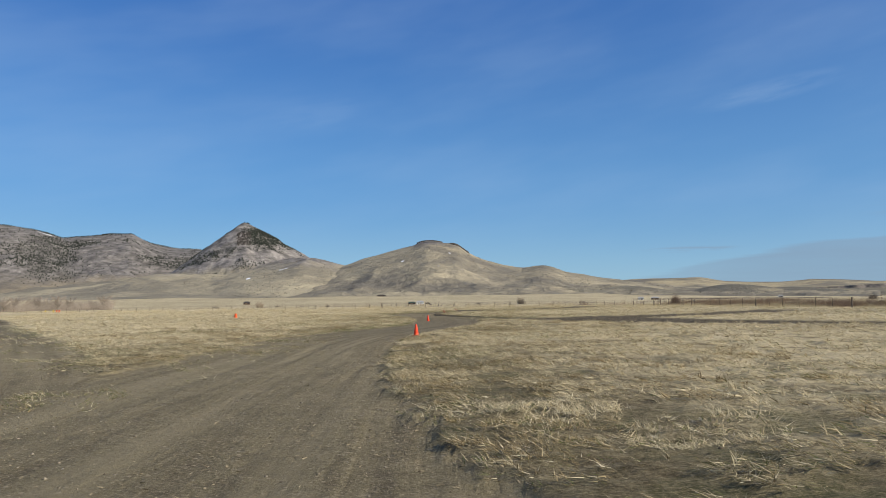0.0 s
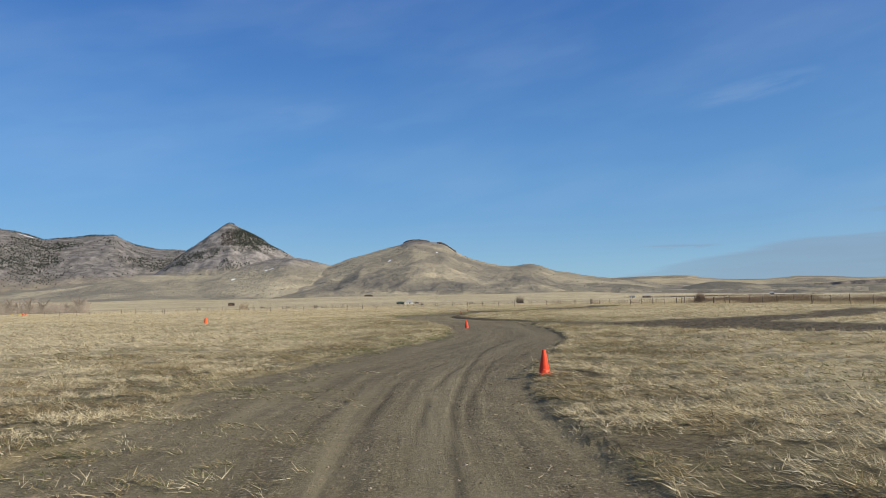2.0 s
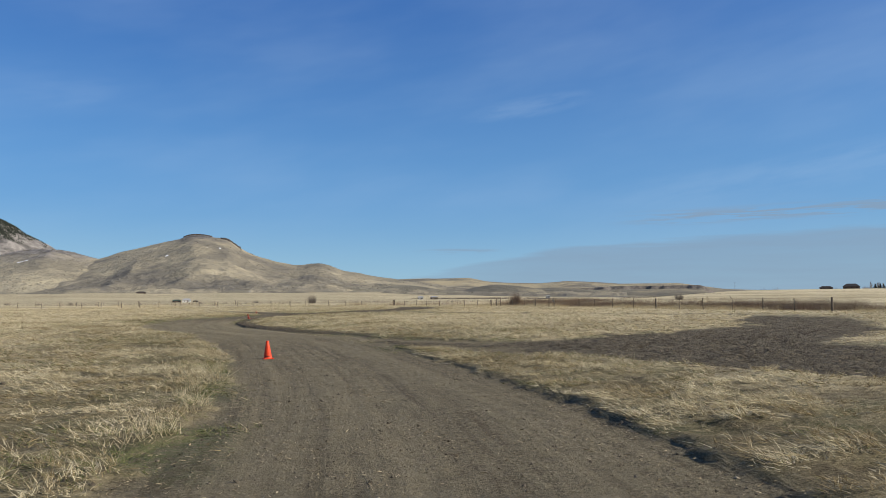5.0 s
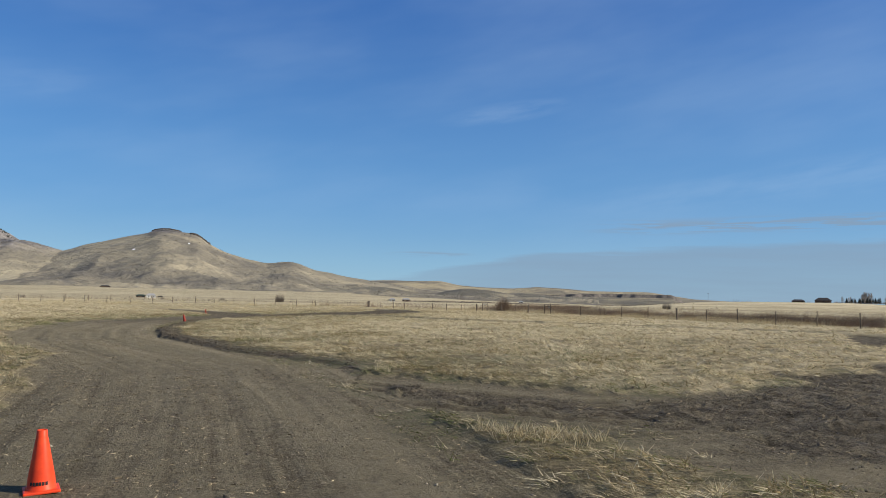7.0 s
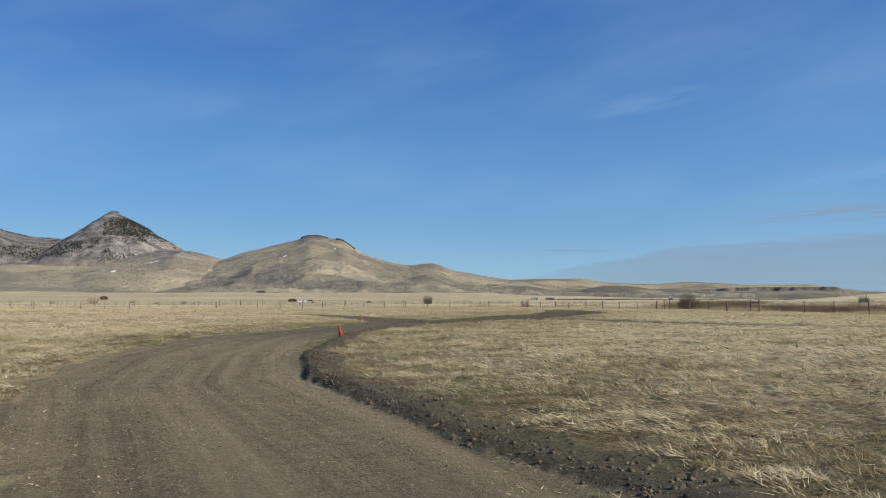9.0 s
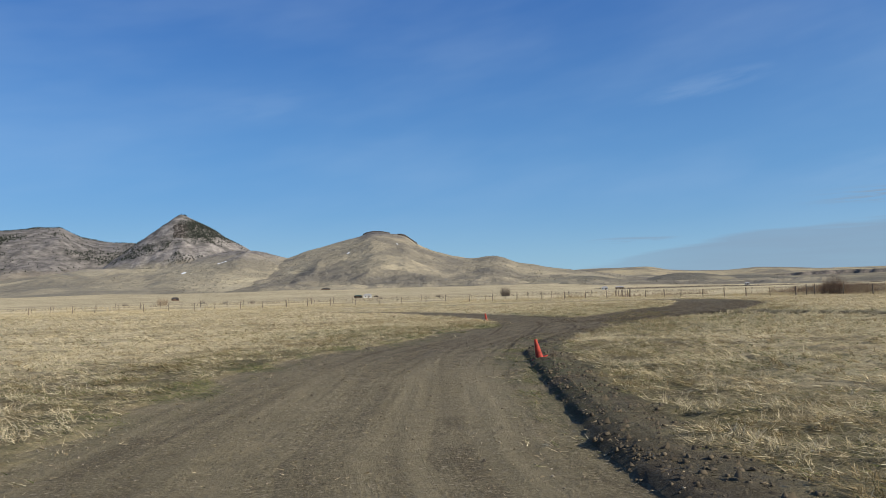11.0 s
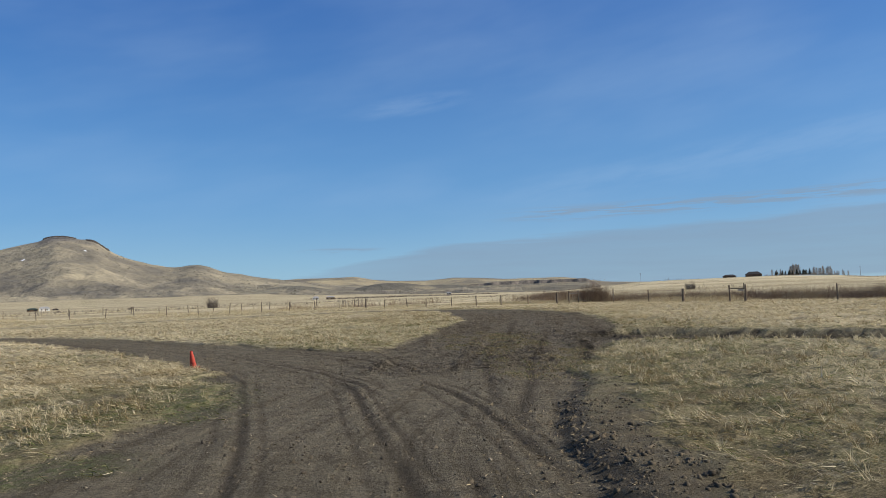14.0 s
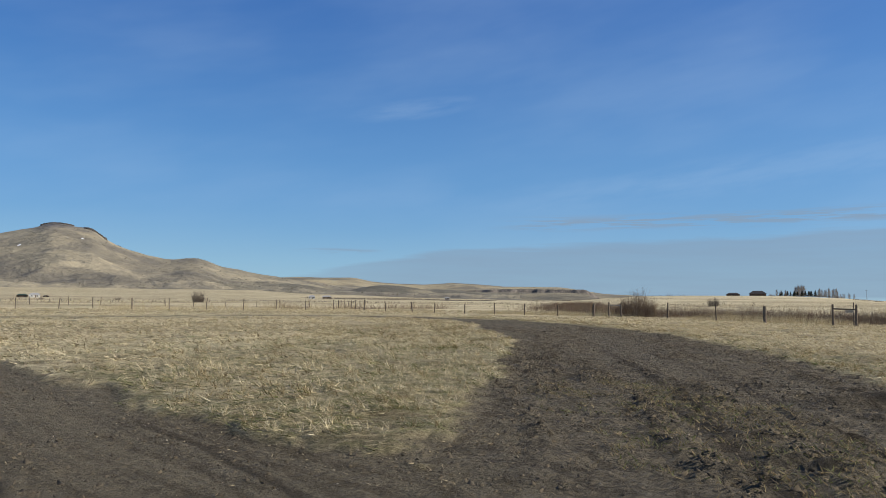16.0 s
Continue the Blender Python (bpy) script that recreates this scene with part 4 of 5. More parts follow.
barrel(-21.6, 78.6, 0.46, 0.34, barrel_orange, "squat orange plastic marker standing in dry grass", "marker")
yellow_plastic = simple("yellow_plastic", (0.75, 0.55, 0.06), 0.5)
for k, (dx, dy, mat) in enumerate(((0, 0, yellow_plastic), (8.3, -10.6, yellow_plastic), (11.6, -14.8, barrel_orange), (14.0, -17.8, barrel_orange))):
    barrel(-142.3 + dx, 270.4 + dy, 0.8, 0.6, mat, ("yellow" if k < 2 else "orange") + " plastic marker barrel far off in the field", "marker")

# ---- fences ----
post_wood = simple("weathered_post", (0.22, 0.18, 0.14), 0.9, (0.09, 0.07, 0.055), 12.0, bump=0.01)
pale_wood = simple("pale_rail", (0.48, 0.45, 0.40), 0.85, (0.30, 0.27, 0.23), 10.0)
wire_steel = simple("rusty_wire", (0.18, 0.15, 0.13), 0.6, metal=0.6)


def fence_post(fence, x, y, h, r, lean):
    bm = bmesh.new()
    rings = [(r * (1.06 - 0.12 * k / 5) * rng.uniform(0.93, 1.07), -0.12 + (h + 0.12) * k / 5) for k in range(6)] + [(r * 0.6, h + 0.02)]
    m = pose(x, y, surface(x, y), *lean)
    lathe(bm, rings, 9, m)
    part("post", bm, post_wood, fence)
    return m @ Vector((0, 0, h))


def wire_fence(label, line, spacing, h, r, strands, skip=()):
    """Posts along a line of corners with strands of wire between them."""
    fence = thing("wire_fence", (0, 0, 0), label, "fence")
    tops = []
    for (ax, ay), (bx, by) in zip(line, line[1:]):
        count = max(1, round(math.hypot(bx - ax, by - ay) / spacing))
        for k in range(count):
            u = (k + rng.uniform(-0.12, 0.12)) / count if k else 0.0
            x, y = ax + (bx - ax) * u, ay + (by - ay) * u
            thick = r * (1.9 if k == 0 else rng.uniform(0.8, 1.15))
            tops.append(fence_post(fence, x, y, h * rng.uniform(0.9, 1.08), thick, (rng.normal(0, 2.5), rng.normal(0, 2.5), 0)))
    for s in range(strands):
        u = 0.93 - 0.62 * s / max(1, strands - 1)
        bm = bmesh.new()
        for a, b in zip(tops, tops[1:]):
            p = Vector((a.x, a.y, a.z - h * (1 - u)))
            q = Vector((b.x, b.y, b.z - h * (1 - u)))
            low = (p + q) / 2 - Vector((0, 0, 0.02))
            rod(bm, p, low, 0.006, steps=3)
            rod(bm, low, q, 0.006, steps=3)
        part("wire", bm, wire_steel, fence, "thin strand of wire")
    return fence


wire_fence("weathered wooden posts with wire along the east pasture", [(49.6, 92), (48.6, 118), (48.3, 142.2)], 4.7, 1.25, 0.052, 4)
wire_fence("weathered wooden posts with wire between two braces", [(48.2, 152.6), (48.0, 167)], 4.8, 1.25, 0.06, 4)
wire_fence("leaning wooden posts with wire by the pasture corner", [(47.6, 171.5), (36.5, 203)], 4.2, 1.15, 0.06, 4)
wire_fence("long line of thin fence posts across the dry pasture", [(36.5, 203), (-20, 204.5), (-130, 209)], 3.75, 1.25, 0.05, 3)
wire_fence("second line of old posts beyond the pasture fence", [(36.5, 203), (44, 236), (-20, 243), (-90, 252)], 4.6, 1.35, 0.055, 3)


def brace(x, y, width, label, rail):
    ob = thing("fence_brace", (x, y, surface(x, y)), label, "fence brace", "braces in the fence", turn_=96)
    for sx_ in (-0.5, 0.5):
        bm = bmesh.new()
        lathe(bm, [(0.07, -0.1), (0.068, 0.7), (0.064, 1.34), (0.04, 1.37)], 10, pose(sx_ * width, 0, 0, 0, 2 * sx_, 0))
        part("post", bm, post_wood, ob)
    bm = bmesh.new()
    rod(bm, (-width / 2, 0, 1.06), (width / 2, 0, 1.08), 0.045, 0.042, 9)
    part("rail", bm, rail, ob, "round crossbar")
    bm = bmesh.new()
    rod(bm, (-width / 2, 0.02, 0.25), (width / 2, 0.02, 0.98), 0.006, steps=4)
    part("brace_wire", bm, wire_steel, ob)
    return ob


brace(48.2, 146.4, 1.5, "dark wooden H-shaped brace in the pasture fence", post_wood)
brace(48.1, 169.0, 1.5, "wooden fence brace with a pale weathered crossbar", pale_wood)
bm = bmesh.new()
sign_ = thing("notice_board", (48.4, 145.9, surface(48.4, 145.9)), "small pale board hung on a thin post by the fence", "sign")
rod(bm, (0, 0, -0.1), (0, 0, 1.5), 0.04, 0.035, 8)
part("post", bm, post_wood, sign_)
bm = bmesh.new()
box(bm, (0.03, 0.55, 0.16), (-0.06, 0.25, 0.93), (0, 0, 4), 0.008)
part("board", bm, pale_wood, sign_, "pale plank")

# ---- shrubs and trees ----
twig = island("twig_brown", [(0.22, 0.15, 0.105), (0.32, 0.225, 0.155), (0.17, 0.115, 0.082), (0.42, 0.32, 0.22)], patches=((0.16, 0.50, 0.60, 0.75, (0.44, 0.36, 0.23)),))
twig_grey = island("twig_grey", [(0.17, 0.14, 0.12), (0.26, 0.22, 0.18), (0.12, 0.095, 0.08), (0.31, 0.27, 0.22)])
twig_pale = island("twig_pale", [(0.36, 0.31, 0.26), (0.45, 0.39, 0.33), (0.28, 0.24, 0.20), (0.50, 0.44, 0.37)])
bark = simple("bark", (0.28, 0.24, 0.20), 0.95, (0.15, 0.12, 0.10), 5.0, bump=0.02)
pine_green = island("pine_needles", [(0.018, 0.023, 0.017), (0.030, 0.036, 0.025), (0.013, 0.018, 0.014), (0.036, 0.040, 0.029)])
straw_stem = island("straw_blade", [(0.54, 0.455, 0.28), (0.70, 0.61, 0.41), (0.44, 0.36, 0.21), (0.80, 0.725, 0.53), (0.62, 0.53, 0.34), (0.74, 0.65, 0.45)], 0.9, 0.3, ((1.7, 0.52, 0.62, 0.65, (0.31, 0.245, 0.145)), (0.35, 0.52, 0.64, 0.4, (0.42, 0.37, 0.23))))


def thicket(name, spots, tall, width, mat, label, kind="stuff", spreading=0.35):
    roots = np.array([(x, y, surface(x, y) - 0.03) for x, y in spots]) if len(spots) < 400 else None
    if roots is None:
        x, y = np.array(spots).T
        roots = np.stack([x, y, relief(x, y)], -1)
    n = len(roots)
    h = tall * rng.uniform(0.45, 1.0, n) * (0.55 + 0.6 * smooth(0.25, 0.75, fbm(roots[:, 0] * 0.5, roots[:, 1] * 0.5, 3, 56)))
    tops = roots + np.stack([rng.normal(0, spreading, n) * h, rng.normal(0, spreading, n) * h, h], -1)
    ob = stems(name, roots, tops, width * rng.uniform(0.6, 1.3, n), mat)
    return tagged(ob, label, "shrub", kind=kind)


def strip_spots(line, half, count):
    """Random places along a line of corners."""
    out = []
    spans = [math.hypot(b[0] - a[0], b[1] - a[1]) for a, b in zip(line, line[1:])]
    for a, b, s in zip(line, line[1:], spans):
        for _ in range(int(count * s / sum(spans))):
            u, w = rng.random(), rng.normal(0, 0.5)
            x, y = a[0] + (b[0] - a[0]) * u, a[1] + (b[1] - a[1]) * u
            gap = value_noise(np.array([x * 0.22]), np.array([y * 0.22]), 55)[0]
            if gap > 0.30:
                out.append((x + w * half * (b[1] - a[1]) / s, y - w * half * (b[0] - a[0]) / s))
    return out


thicket("willow_thicket", strip_spots([(56, 80), (57, 118), (57, 150), (56, 176)], 6, 34000), 1.35, 0.020, twig, "low reddish-brown leafless willow thicket behind the fence", spreading=0.38)
thicket("willow_thicket", strip_spots([(55, 178), (70, 205), (95, 240), (140, 300)], 7, 11000), 1.5, 0.04, twig, "low brown willow scrub along a far ditch", spreading=0.6)
thicket("willow_thicket", strip_spots([(42, 214), (30, 225), (62, 232)], 4, 1100), 1.2, 0.05, twig, "brown scrub in the pasture corner beyond the fence")
thicket("tall_dry_grass", strip_spots([(51, 88), (51.2, 140), (50.6, 172), (40, 206)], 3.0, 24000), 0.68, 0.022, straw_stem, "tall pale dry grass standing along the fence line")
thicket("tall_dry_grass", strip_spots([(36, 207), (-20, 210), (-130, 214)], 4.0, 7000), 0.8, 0.06, straw_stem, "tall dry grass along the far pasture fence")


for line, half, count, tall in (([(2.9, 47), (3.1, 53), (3.3, 57)], 0.6, 2600, 0.17), ([(2.7, 59.8), (4.5, 58.2)], 0.5, 700, 0.2), ([(-3.3, 44), (-2.8, 50), (-2.6, 58), (-3.2, 66)], 0.9, 4600, 0.22), ([(-3.2, 66), (-4.3, 73), (-6.1, 80), (-7.1, 87), (-6.9, 93)], 0.8, 4200, 0.18), ([(-0.9, 22), (-0.6, 14), (0.6, 6)], 0.9, 3600, 0.17), ([(-9.6, 18), (-8.3, 22), (-7.4, 26)], 0.9, 1800, 0.17),
                                ([(-7.8, 18), (-8.0, 26), (-7.3, 34), (-5.6, 40), (-3.6, 44)], 0.8, 4600, 0.18)):
    spots = strip_spots(line, half, count)
    outside_ = plan(*np.array(spots).T)[0] > 0.05
    spots = [s for s, o in zip(spots, outside_) if o]
    thicket("verge_grass", spots, tall, 0.013, straw_stem, "pale tall dry grass standing along the track edge", spreading=0.75)


def shrub(x, y, tall, wide, count, label, mat=twig):
    """A leafless bush of many rising stems."""
    ob = thing("shrub", (x, y, surface(x, y)), label, "shrub")
    a, q = rng.uniform(0, 6.283, count), np.sqrt(rng.random(count)) * wide * 0.32
    roots = np.stack([q * np.cos(a), q * np.sin(a), np.zeros(count) - 0.05], -1)
    h = tall * rng.uniform(0.4, 1.0, count) * (1 - 0.35 * (q / (wide * 0.32 + 1e-6)) ** 2)
    out = rng.uniform(0.0, 0.55, count) * wide * 0.4
    tops = roots + np.stack([out * np.cos(a) + rng.normal(0, 0.12, count) * h, out * np.sin(a) + rng.normal(0, 0.12, count) * h, h], -1)
    st = stems("branch_mass", roots, tops, np.full(count, 0.012 * wide) * rng.uniform(0.6, 1.3, count), mat)
    tagged(st, kind="stuff").parent = ob
    k = rng.integers(0, count, count * 2)
    u = rng.uniform(0.35, 0.85, count * 2)[:, None]
    start = roots[k] * (1 - u) + tops[k] * u
    end = start + np.stack([rng.normal(0, 0.16, count * 2), rng.normal(0, 0.16, count * 2), rng.uniform(0.05, 0.25, count * 2)], -1) * tall
    tw = stems("twig_mass", start, end, np.full(count * 2, 0.008 * wide), mat)
    tagged(tw, kind="stuff").parent = ob
    return ob


for x, y, tall, wide in ((52.3, 170.8, 3.2, 1.9), (52.6, 172.8, 2.6, 1.8), (52.0, 168.9, 2.5, 1.6), (53.4, 175, 1.7, 1.7)):
    shrub(x, y, tall, wide, 230, "dense dark brown leafless shrub beside the fence")
shrub(-98, 402, 4.4, 5.6, 110, "round grey-brown leafless bush alone on the plain", twig)
shrub(140, 247, 2.6, 3.4, 200, "small bare bush on the grassy rise", twig_grey)
for az, r, tall in ((-8.7, 420, 1.9), (-10.6, 520, 2.0), (-16.8, 640, 2.6), (-12.4, 700, 3.0), (-1.0, 500, 1.6), (2.6, 480, 1.8)):
    x, y = at_bearing(az, r)
    shrub(x, y, tall, tall * 1.9, 120, "low grey bush scattered on the dry plain", twig_grey)


def bare_tree(x, y, tall, wide, label, group=""):
    """A leafless tree: tapered trunk, limbs and fine twigs."""
    ob = thing("bare_tree", (x, y, surface(x, y)), label, "tree", group)
    bm = bmesh.new()
    rod(bm, (0, 0, -0.2), (rng.normal(0, 0.02) * tall, rng.normal(0, 0.02) * tall, tall * 0.8), 0.020 * tall, 0.005 * tall, 6)
    ends = []
    for k in range(14):
        a, h = rng.uniform(0, 6.283), rng.uniform(0.10, 0.55) * tall
        out, up = rng.uniform(0.25, 0.5) * wide, rng.uniform(0.25, 0.5) * tall
        p, q = Vector((0, 0, h)), Vector((out * math.cos(a), out * math.sin(a), min(h + up, tall * 0.92)))
        rod(bm, p, q, 0.005 * tall, 0.002 * tall, 5)
        ends += [(p, q)] * 34
    part("trunk", bm, bark, ob)
    ends += [(Vector((0, 0, 0.15 * tall)), Vector((0, 0, 0.9 * tall)))] * 150
    root = np.array([p.lerp(q, rng.uniform(0.1, 1.0)) for p, q in ends])
    out_ = root[:, :2] / (np.linalg.norm(root[:, :2], axis=1, keepdims=True) + 0.2)
    reach_ = rng.uniform(0.02, 0.14, (len(root), 1)) * wide
    tips = root + np.concatenate([out_ * reach_ + rng.normal(0, 0.06, (len(root), 2)) * wide, rng.uniform(0.02, 0.20, (len(root), 1)) * tall], 1)
    tips[:, 2] = np.minimum(tips[:, 2], tall * rng.uniform(0.85, 1.0, len(root)))
    crown = stems("crown", root, tips, np.full(len(root), 0.015 * tall), twig_pale)
    tagged(crown, kind="stuff").parent = ob
    return ob


shrub(30.5, 300, 3.6, 3.8, 260, "round grey leafless bush standing alone beyond the fence", twig_grey)
for k in range(26):
    az = -33.0 + 9.2 * (k / 25) + rng.normal(0, 0.15)
    x, y = at_bearing(az, rng.uniform(440, 490))
    h = rng.uniform(5.5, 9.5) * (0.75 if k > 18 and k < 23 else 1.0)
    bare_tree(x, y, h, h * 1.25, "grey leafless cottonwood in a grove on the plain", "cottonwood grove")
grove = []
for _ in range(13000):
    x, y = at_bearing(rng.uniform(-34, -23.7), rng.uniform(440, 480))
    grove.append((x, y))
thicket("grove_brush", [s for s in grove if value_noise(np.array([s[0] * 0.07]), np.array([0.0]), 79)[0] > 0.22], 6.2, 0.10, twig_pale, "grey brush filling the feet of the cottonwood grove", spreading=0.55)


def poplar(x, y, tall, label, group=""):
    """A leafless poplar: a straight trunk in a loose crown of rising twigs."""
    ob = thing("poplar", (x, y, surface(x, y)), label, "tree", group)
    bm = bmesh.new()
    rod(bm, (0, 0, -0.2), (0, 0, tall * 0.8), 0.010 * tall, 0.003 * tall, 6)
    part("trunk", bm, bark, ob)
    n = 240
    u, a = rng.uniform(0.05, 0.80, n), rng.uniform(0, 6.283, n)
    out = rng.uniform(0.06, 0.34, n) * tall * np.sin(3.1416 * np.clip(u + 0.15, 0, 1))
    root = np.stack([0.35 * out * np.cos(a), 0.35 * out * np.sin(a), u * tall], -1)
    tips = np.stack([out * np.cos(a), out * np.sin(a), np.minimum(u + rng.uniform(0.08, 0.24, n), 1.0) * tall], -1)
    tagged(stems("crown", root, tips, np.full(n, 0.011 * tall), twig_pale), kind="stuff").parent = ob
    return ob


def conifer(x, y, tall, label, group=""):
    """A dark conifer with drooping ragged branches."""
    ob = thing("conifer", (x, y, surface(x, y)), label, "tree", group)
    bm = bmesh.new()
    rod(bm, (0, 0, -0.2), (0, 0, tall * 0.9), 0.022 * tall, 0.006 * tall, 6)
    part("trunk", bm, bark, ob)
    n = 320
    u = rng.random(n) ** 0.8
    a = rng.uniform(0, 6.283, n)
    reach_ = (1 - u) * 0.52 * tall * rng.uniform(0.5, 1.1, n) + 0.03 * tall
    root = np.stack([0 * u, 0 * u, (0.08 + 0.9 * u) * tall], -1)
    cr = blades("crown", root, a, reach_, np.full(n, 0.07 * tall), np.full(n, 0.10), np.full(n, -0.25), pine_green)
    tagged(cr, kind="stuff").parent = ob
    return ob


# ---- buildings ----
white_wall = simple("white_siding", (0.74, 0.73, 0.70), 0.7, (0.58, 0.57, 0.54), 0.8)
brown_wall = simple("brown_siding", (0.15, 0.10, 0.07), 0.8, (0.09, 0.062, 0.045), 0.8)
tan_wall = simple("tan_siding", (0.36, 0.29, 0.21), 0.8, (0.27, 0.21, 0.15), 0.8)
dark_roof = simple("dark_roof", (0.075, 0.068, 0.066), 0.75, (0.03, 0.028, 0.028), 1.5)
green_roof = simple("green_roof", (0.035, 0.065, 0.05), 0.5, (0.025, 0.045, 0.035), 1.5)
white_roof = simple("pale_metal_roof", (0.42, 0.42, 0.42), 0.6, (0.30, 0.30, 0.30), 1.0)
pane_dark = simple("window_glass", (0.03, 0.035, 0.045), 0.15)
trim_white = simple("white_trim", (0.7, 0.7, 0.68), 0.6)


def house(az, r, w, d, h, rise, wall, roof, label, turn_=0.0, windows=3, base=None, south=0.0):
    x, y = at_bearing(az, r, south)
    ob = thing("house", (x, y, surface(x, y) if base is None else base), label, "house", turn_=-az + turn_)
    bm = bmesh.new()
    box(bm, (w, d, h + 0.6), (0, 0, (h - 0.6) / 2))
    part("wall", bm, wall, ob)
    bm = bmesh.new()
    ew, ed, ridge_ = w / 2 + 0.5, d / 2 + 0.5, w * 0.28
    low, up = [], []
    for dz in (0.0, 0.18):
        low.append([bm.verts.new((sx_ * ew, sy_ * ed, h - 0.1 + dz)) for sx_, sy_ in ((-1, -1), (1, -1), (1, 1), (-1, 1))])
    top_a, top_b = bm.verts.new((-ridge_, 0, h + rise + 0.15)), bm.verts.new((ridge_, 0, h + rise + 0.15))
    bm.faces.new(low[0][::-1])
    for k in range(4):
        bm.faces.new((low[0][k], low[0][(k + 1) % 4], low[1][(k + 1) % 4], low[1][k]))
    e = low[1]
    bm.faces.new((e[0], e[1], top_b, top_a))
    bm.faces.new((e[1], e[2], top_b))
    bm.faces.new((e[2], e[3], top_a, top_b))
    bm.faces.new((e[3], e[0], top_a))
    part("roof", bm, roof, ob)
    bm = bmesh.new()
    box(bm, (0.95, 0.08, 2.05), (w * 0.08, -d / 2 - 0.03, 1.02), bevel=0.02)
    part("door", bm, brown_wall, ob)
    for k in range(windows):
        wx = (k + 0.5) / windows * w - w / 2
        if abs(wx - w * 0.08) < 0.9:
            wx += 1.5
        bm = bmesh.new()
        box(bm, (1.25, 0.08, 1.15), (wx, -d / 2 - 0.03, h * 0.55), bevel=0.02)
        win = part("window", bm, trim_white if wall is white_wall else brown_wall, ob)
        bm = bmesh.new()
        box(bm, (1.05, 0.04, 0.95), (wx, -d / 2 - 0.08, h * 0.55))
        part("pane", bm, pane_dark, win)
    return ob


house(-1.78, 905, 9.0, 8, 2.5, 1.7, white_wall, white_roof, "small white gabled shed on the plain below the hill", 0, 2)
house(-2.42, 915, 9, 7, 1.9, 1.1, brown_wall, green_roof, "low dark green-roofed shed beside the white one")
house(-1.2, 935, 5, 5, 1.2, 0.6, tan_wall, dark_roof, "low tan shed beside the white building")
house(-4.72, 1620, 18, 8, 3.0, 2.0, brown_wall, dark_roof, "long dark brown barn at the foot of the hill")
house(-14.6, 1120, 9, 6, 2.6, 1.6, brown_wall, dark_roof, "small dark cabin at the foot of the slope")
house(14.6, 1000, 7, 6, 2.6, 1.6, white_wall, white_roof, "white house among bare trees on the plain")
house(15.6, 1010, 10, 7, 2.8, 1.4, tan_wall, white_roof, "long pale-roofed house on the plain")
house(24.0, 1150, 6, 6, 2.2, 1.2, white_wall, white_roof, "white house far out on the plain")
house(48.3, 890, 16, 11, 3.0, 3.0, brown_wall, dark_roof, "dark brown ranch house on the grassy rise", 4, south=104)
house(46.7, 895, 13, 9, 2.0, 1.6, brown_wall, dark_roof, "low dark house beside trees on the rise", 4, south=104)

for az0, az1, low, tall, count in ((49.3, 50.4, 6, 9, 4), (50.6, 51.2, 11, 13.5, 7), (52.0, 53.3, 8, 12, 11), (53.3, 54.2, 5, 7, 6)):
    for k in range(count):
        x, y = at_bearing(az0 + (az1 - az0) * (k + rng.uniform(0.1, 0.9)) / count, rng.uniform(870, 930), 104)
        poplar(x, y, rng.uniform(low, tall), "tall leafless poplar in the windbreak on the rise", "windbreak trees")
for k in range(22):
    az = 49.8 + 2.1 * (k / 21) + rng.normal(0, 0.12)
    x, y = at_bearing(az, rng.uniform(860, 920), 104)
    conifer(x, y, rng.uniform(4.0, 6.8), "dark conifer in the windbreak around the ranch house", "windbreak trees")


thicket("windbreak_brush", [at_bearing(rng.uniform(49.0, 53.6), rng.uniform(880, 900), 104) for _ in range(420)], 3.4, 0.3, twig, "dense dark leafless brush under the windbreak trees", spreading=0.3)


def utility_pole(az, r, tall):
    x, y = at_bearing(az, r, 104)
    ob = thing("utility_pole", (x, y, surface(x, y)), "tall wooden utility pole with a crossarm on the plain", "utility pole", "poles along the road", turn_=-az + 20)
    bm = bmesh.new()
    rod(bm, (0, 0, -0.3), (0, 0, tall), 0.16, 0.10, 8)
    part("pole", bm, post_wood, ob)
    bm = bmesh.new()
    box(bm, (2.4, 0.12, 0.14), (0, 0.1, tall - 0.6), bevel=0.02)
    part("crossarm", bm, post_wood, ob)
    for s in (-1.05, 0, 1.05):
        bm = bmesh.new()
        lathe(bm, [(0.05, 0), (0.07, 0.08), (0.03, 0.16)], 8, pose(s, 0.1, tall - 0.53 + (0.53 if s == 0 else 0)))
        part("insulator", bm, white_wall, ob)
    return ob


for az, r, tall in ((54.9, 900, 11), (56.6, 840, 12), (57.3, 800, 12), (40.6, 900, 11), (63, 800, 12)):
    utility_pole(az, r, tall)

# brush on the plain beyond the fences
for az0, az1, r0, r1, count, tall, wide, mat, label in ((-34, 32, 250, 420, 7000, 0.8, 0.16, straw_stem, "tall tufts of dry grass over the far pasture"), (-30, 34, 300, 800, 5000, 1.1, 0.2, twig_grey, "grey-brown sagebrush scattered over the plain"),
                                                  (36, 62, 90, 400, 9000, 0.32, 0.07, straw_stem, "dry tufts over the grassy rise")):
    spots = [at_bearing(rng.uniform(az0, az1), rng.uniform(r0, r1), 104 if az0 > 35 else 0) for _ in range(count)]
    spots = [s for s in spots if value_noise(np.array([s[0] * 0.008]), np.array([s[1] * 0.045]), 78)[0] > 0.5]
    thicket("plain_brush", spots, tall, wide, mat, label, spreading=0.4)
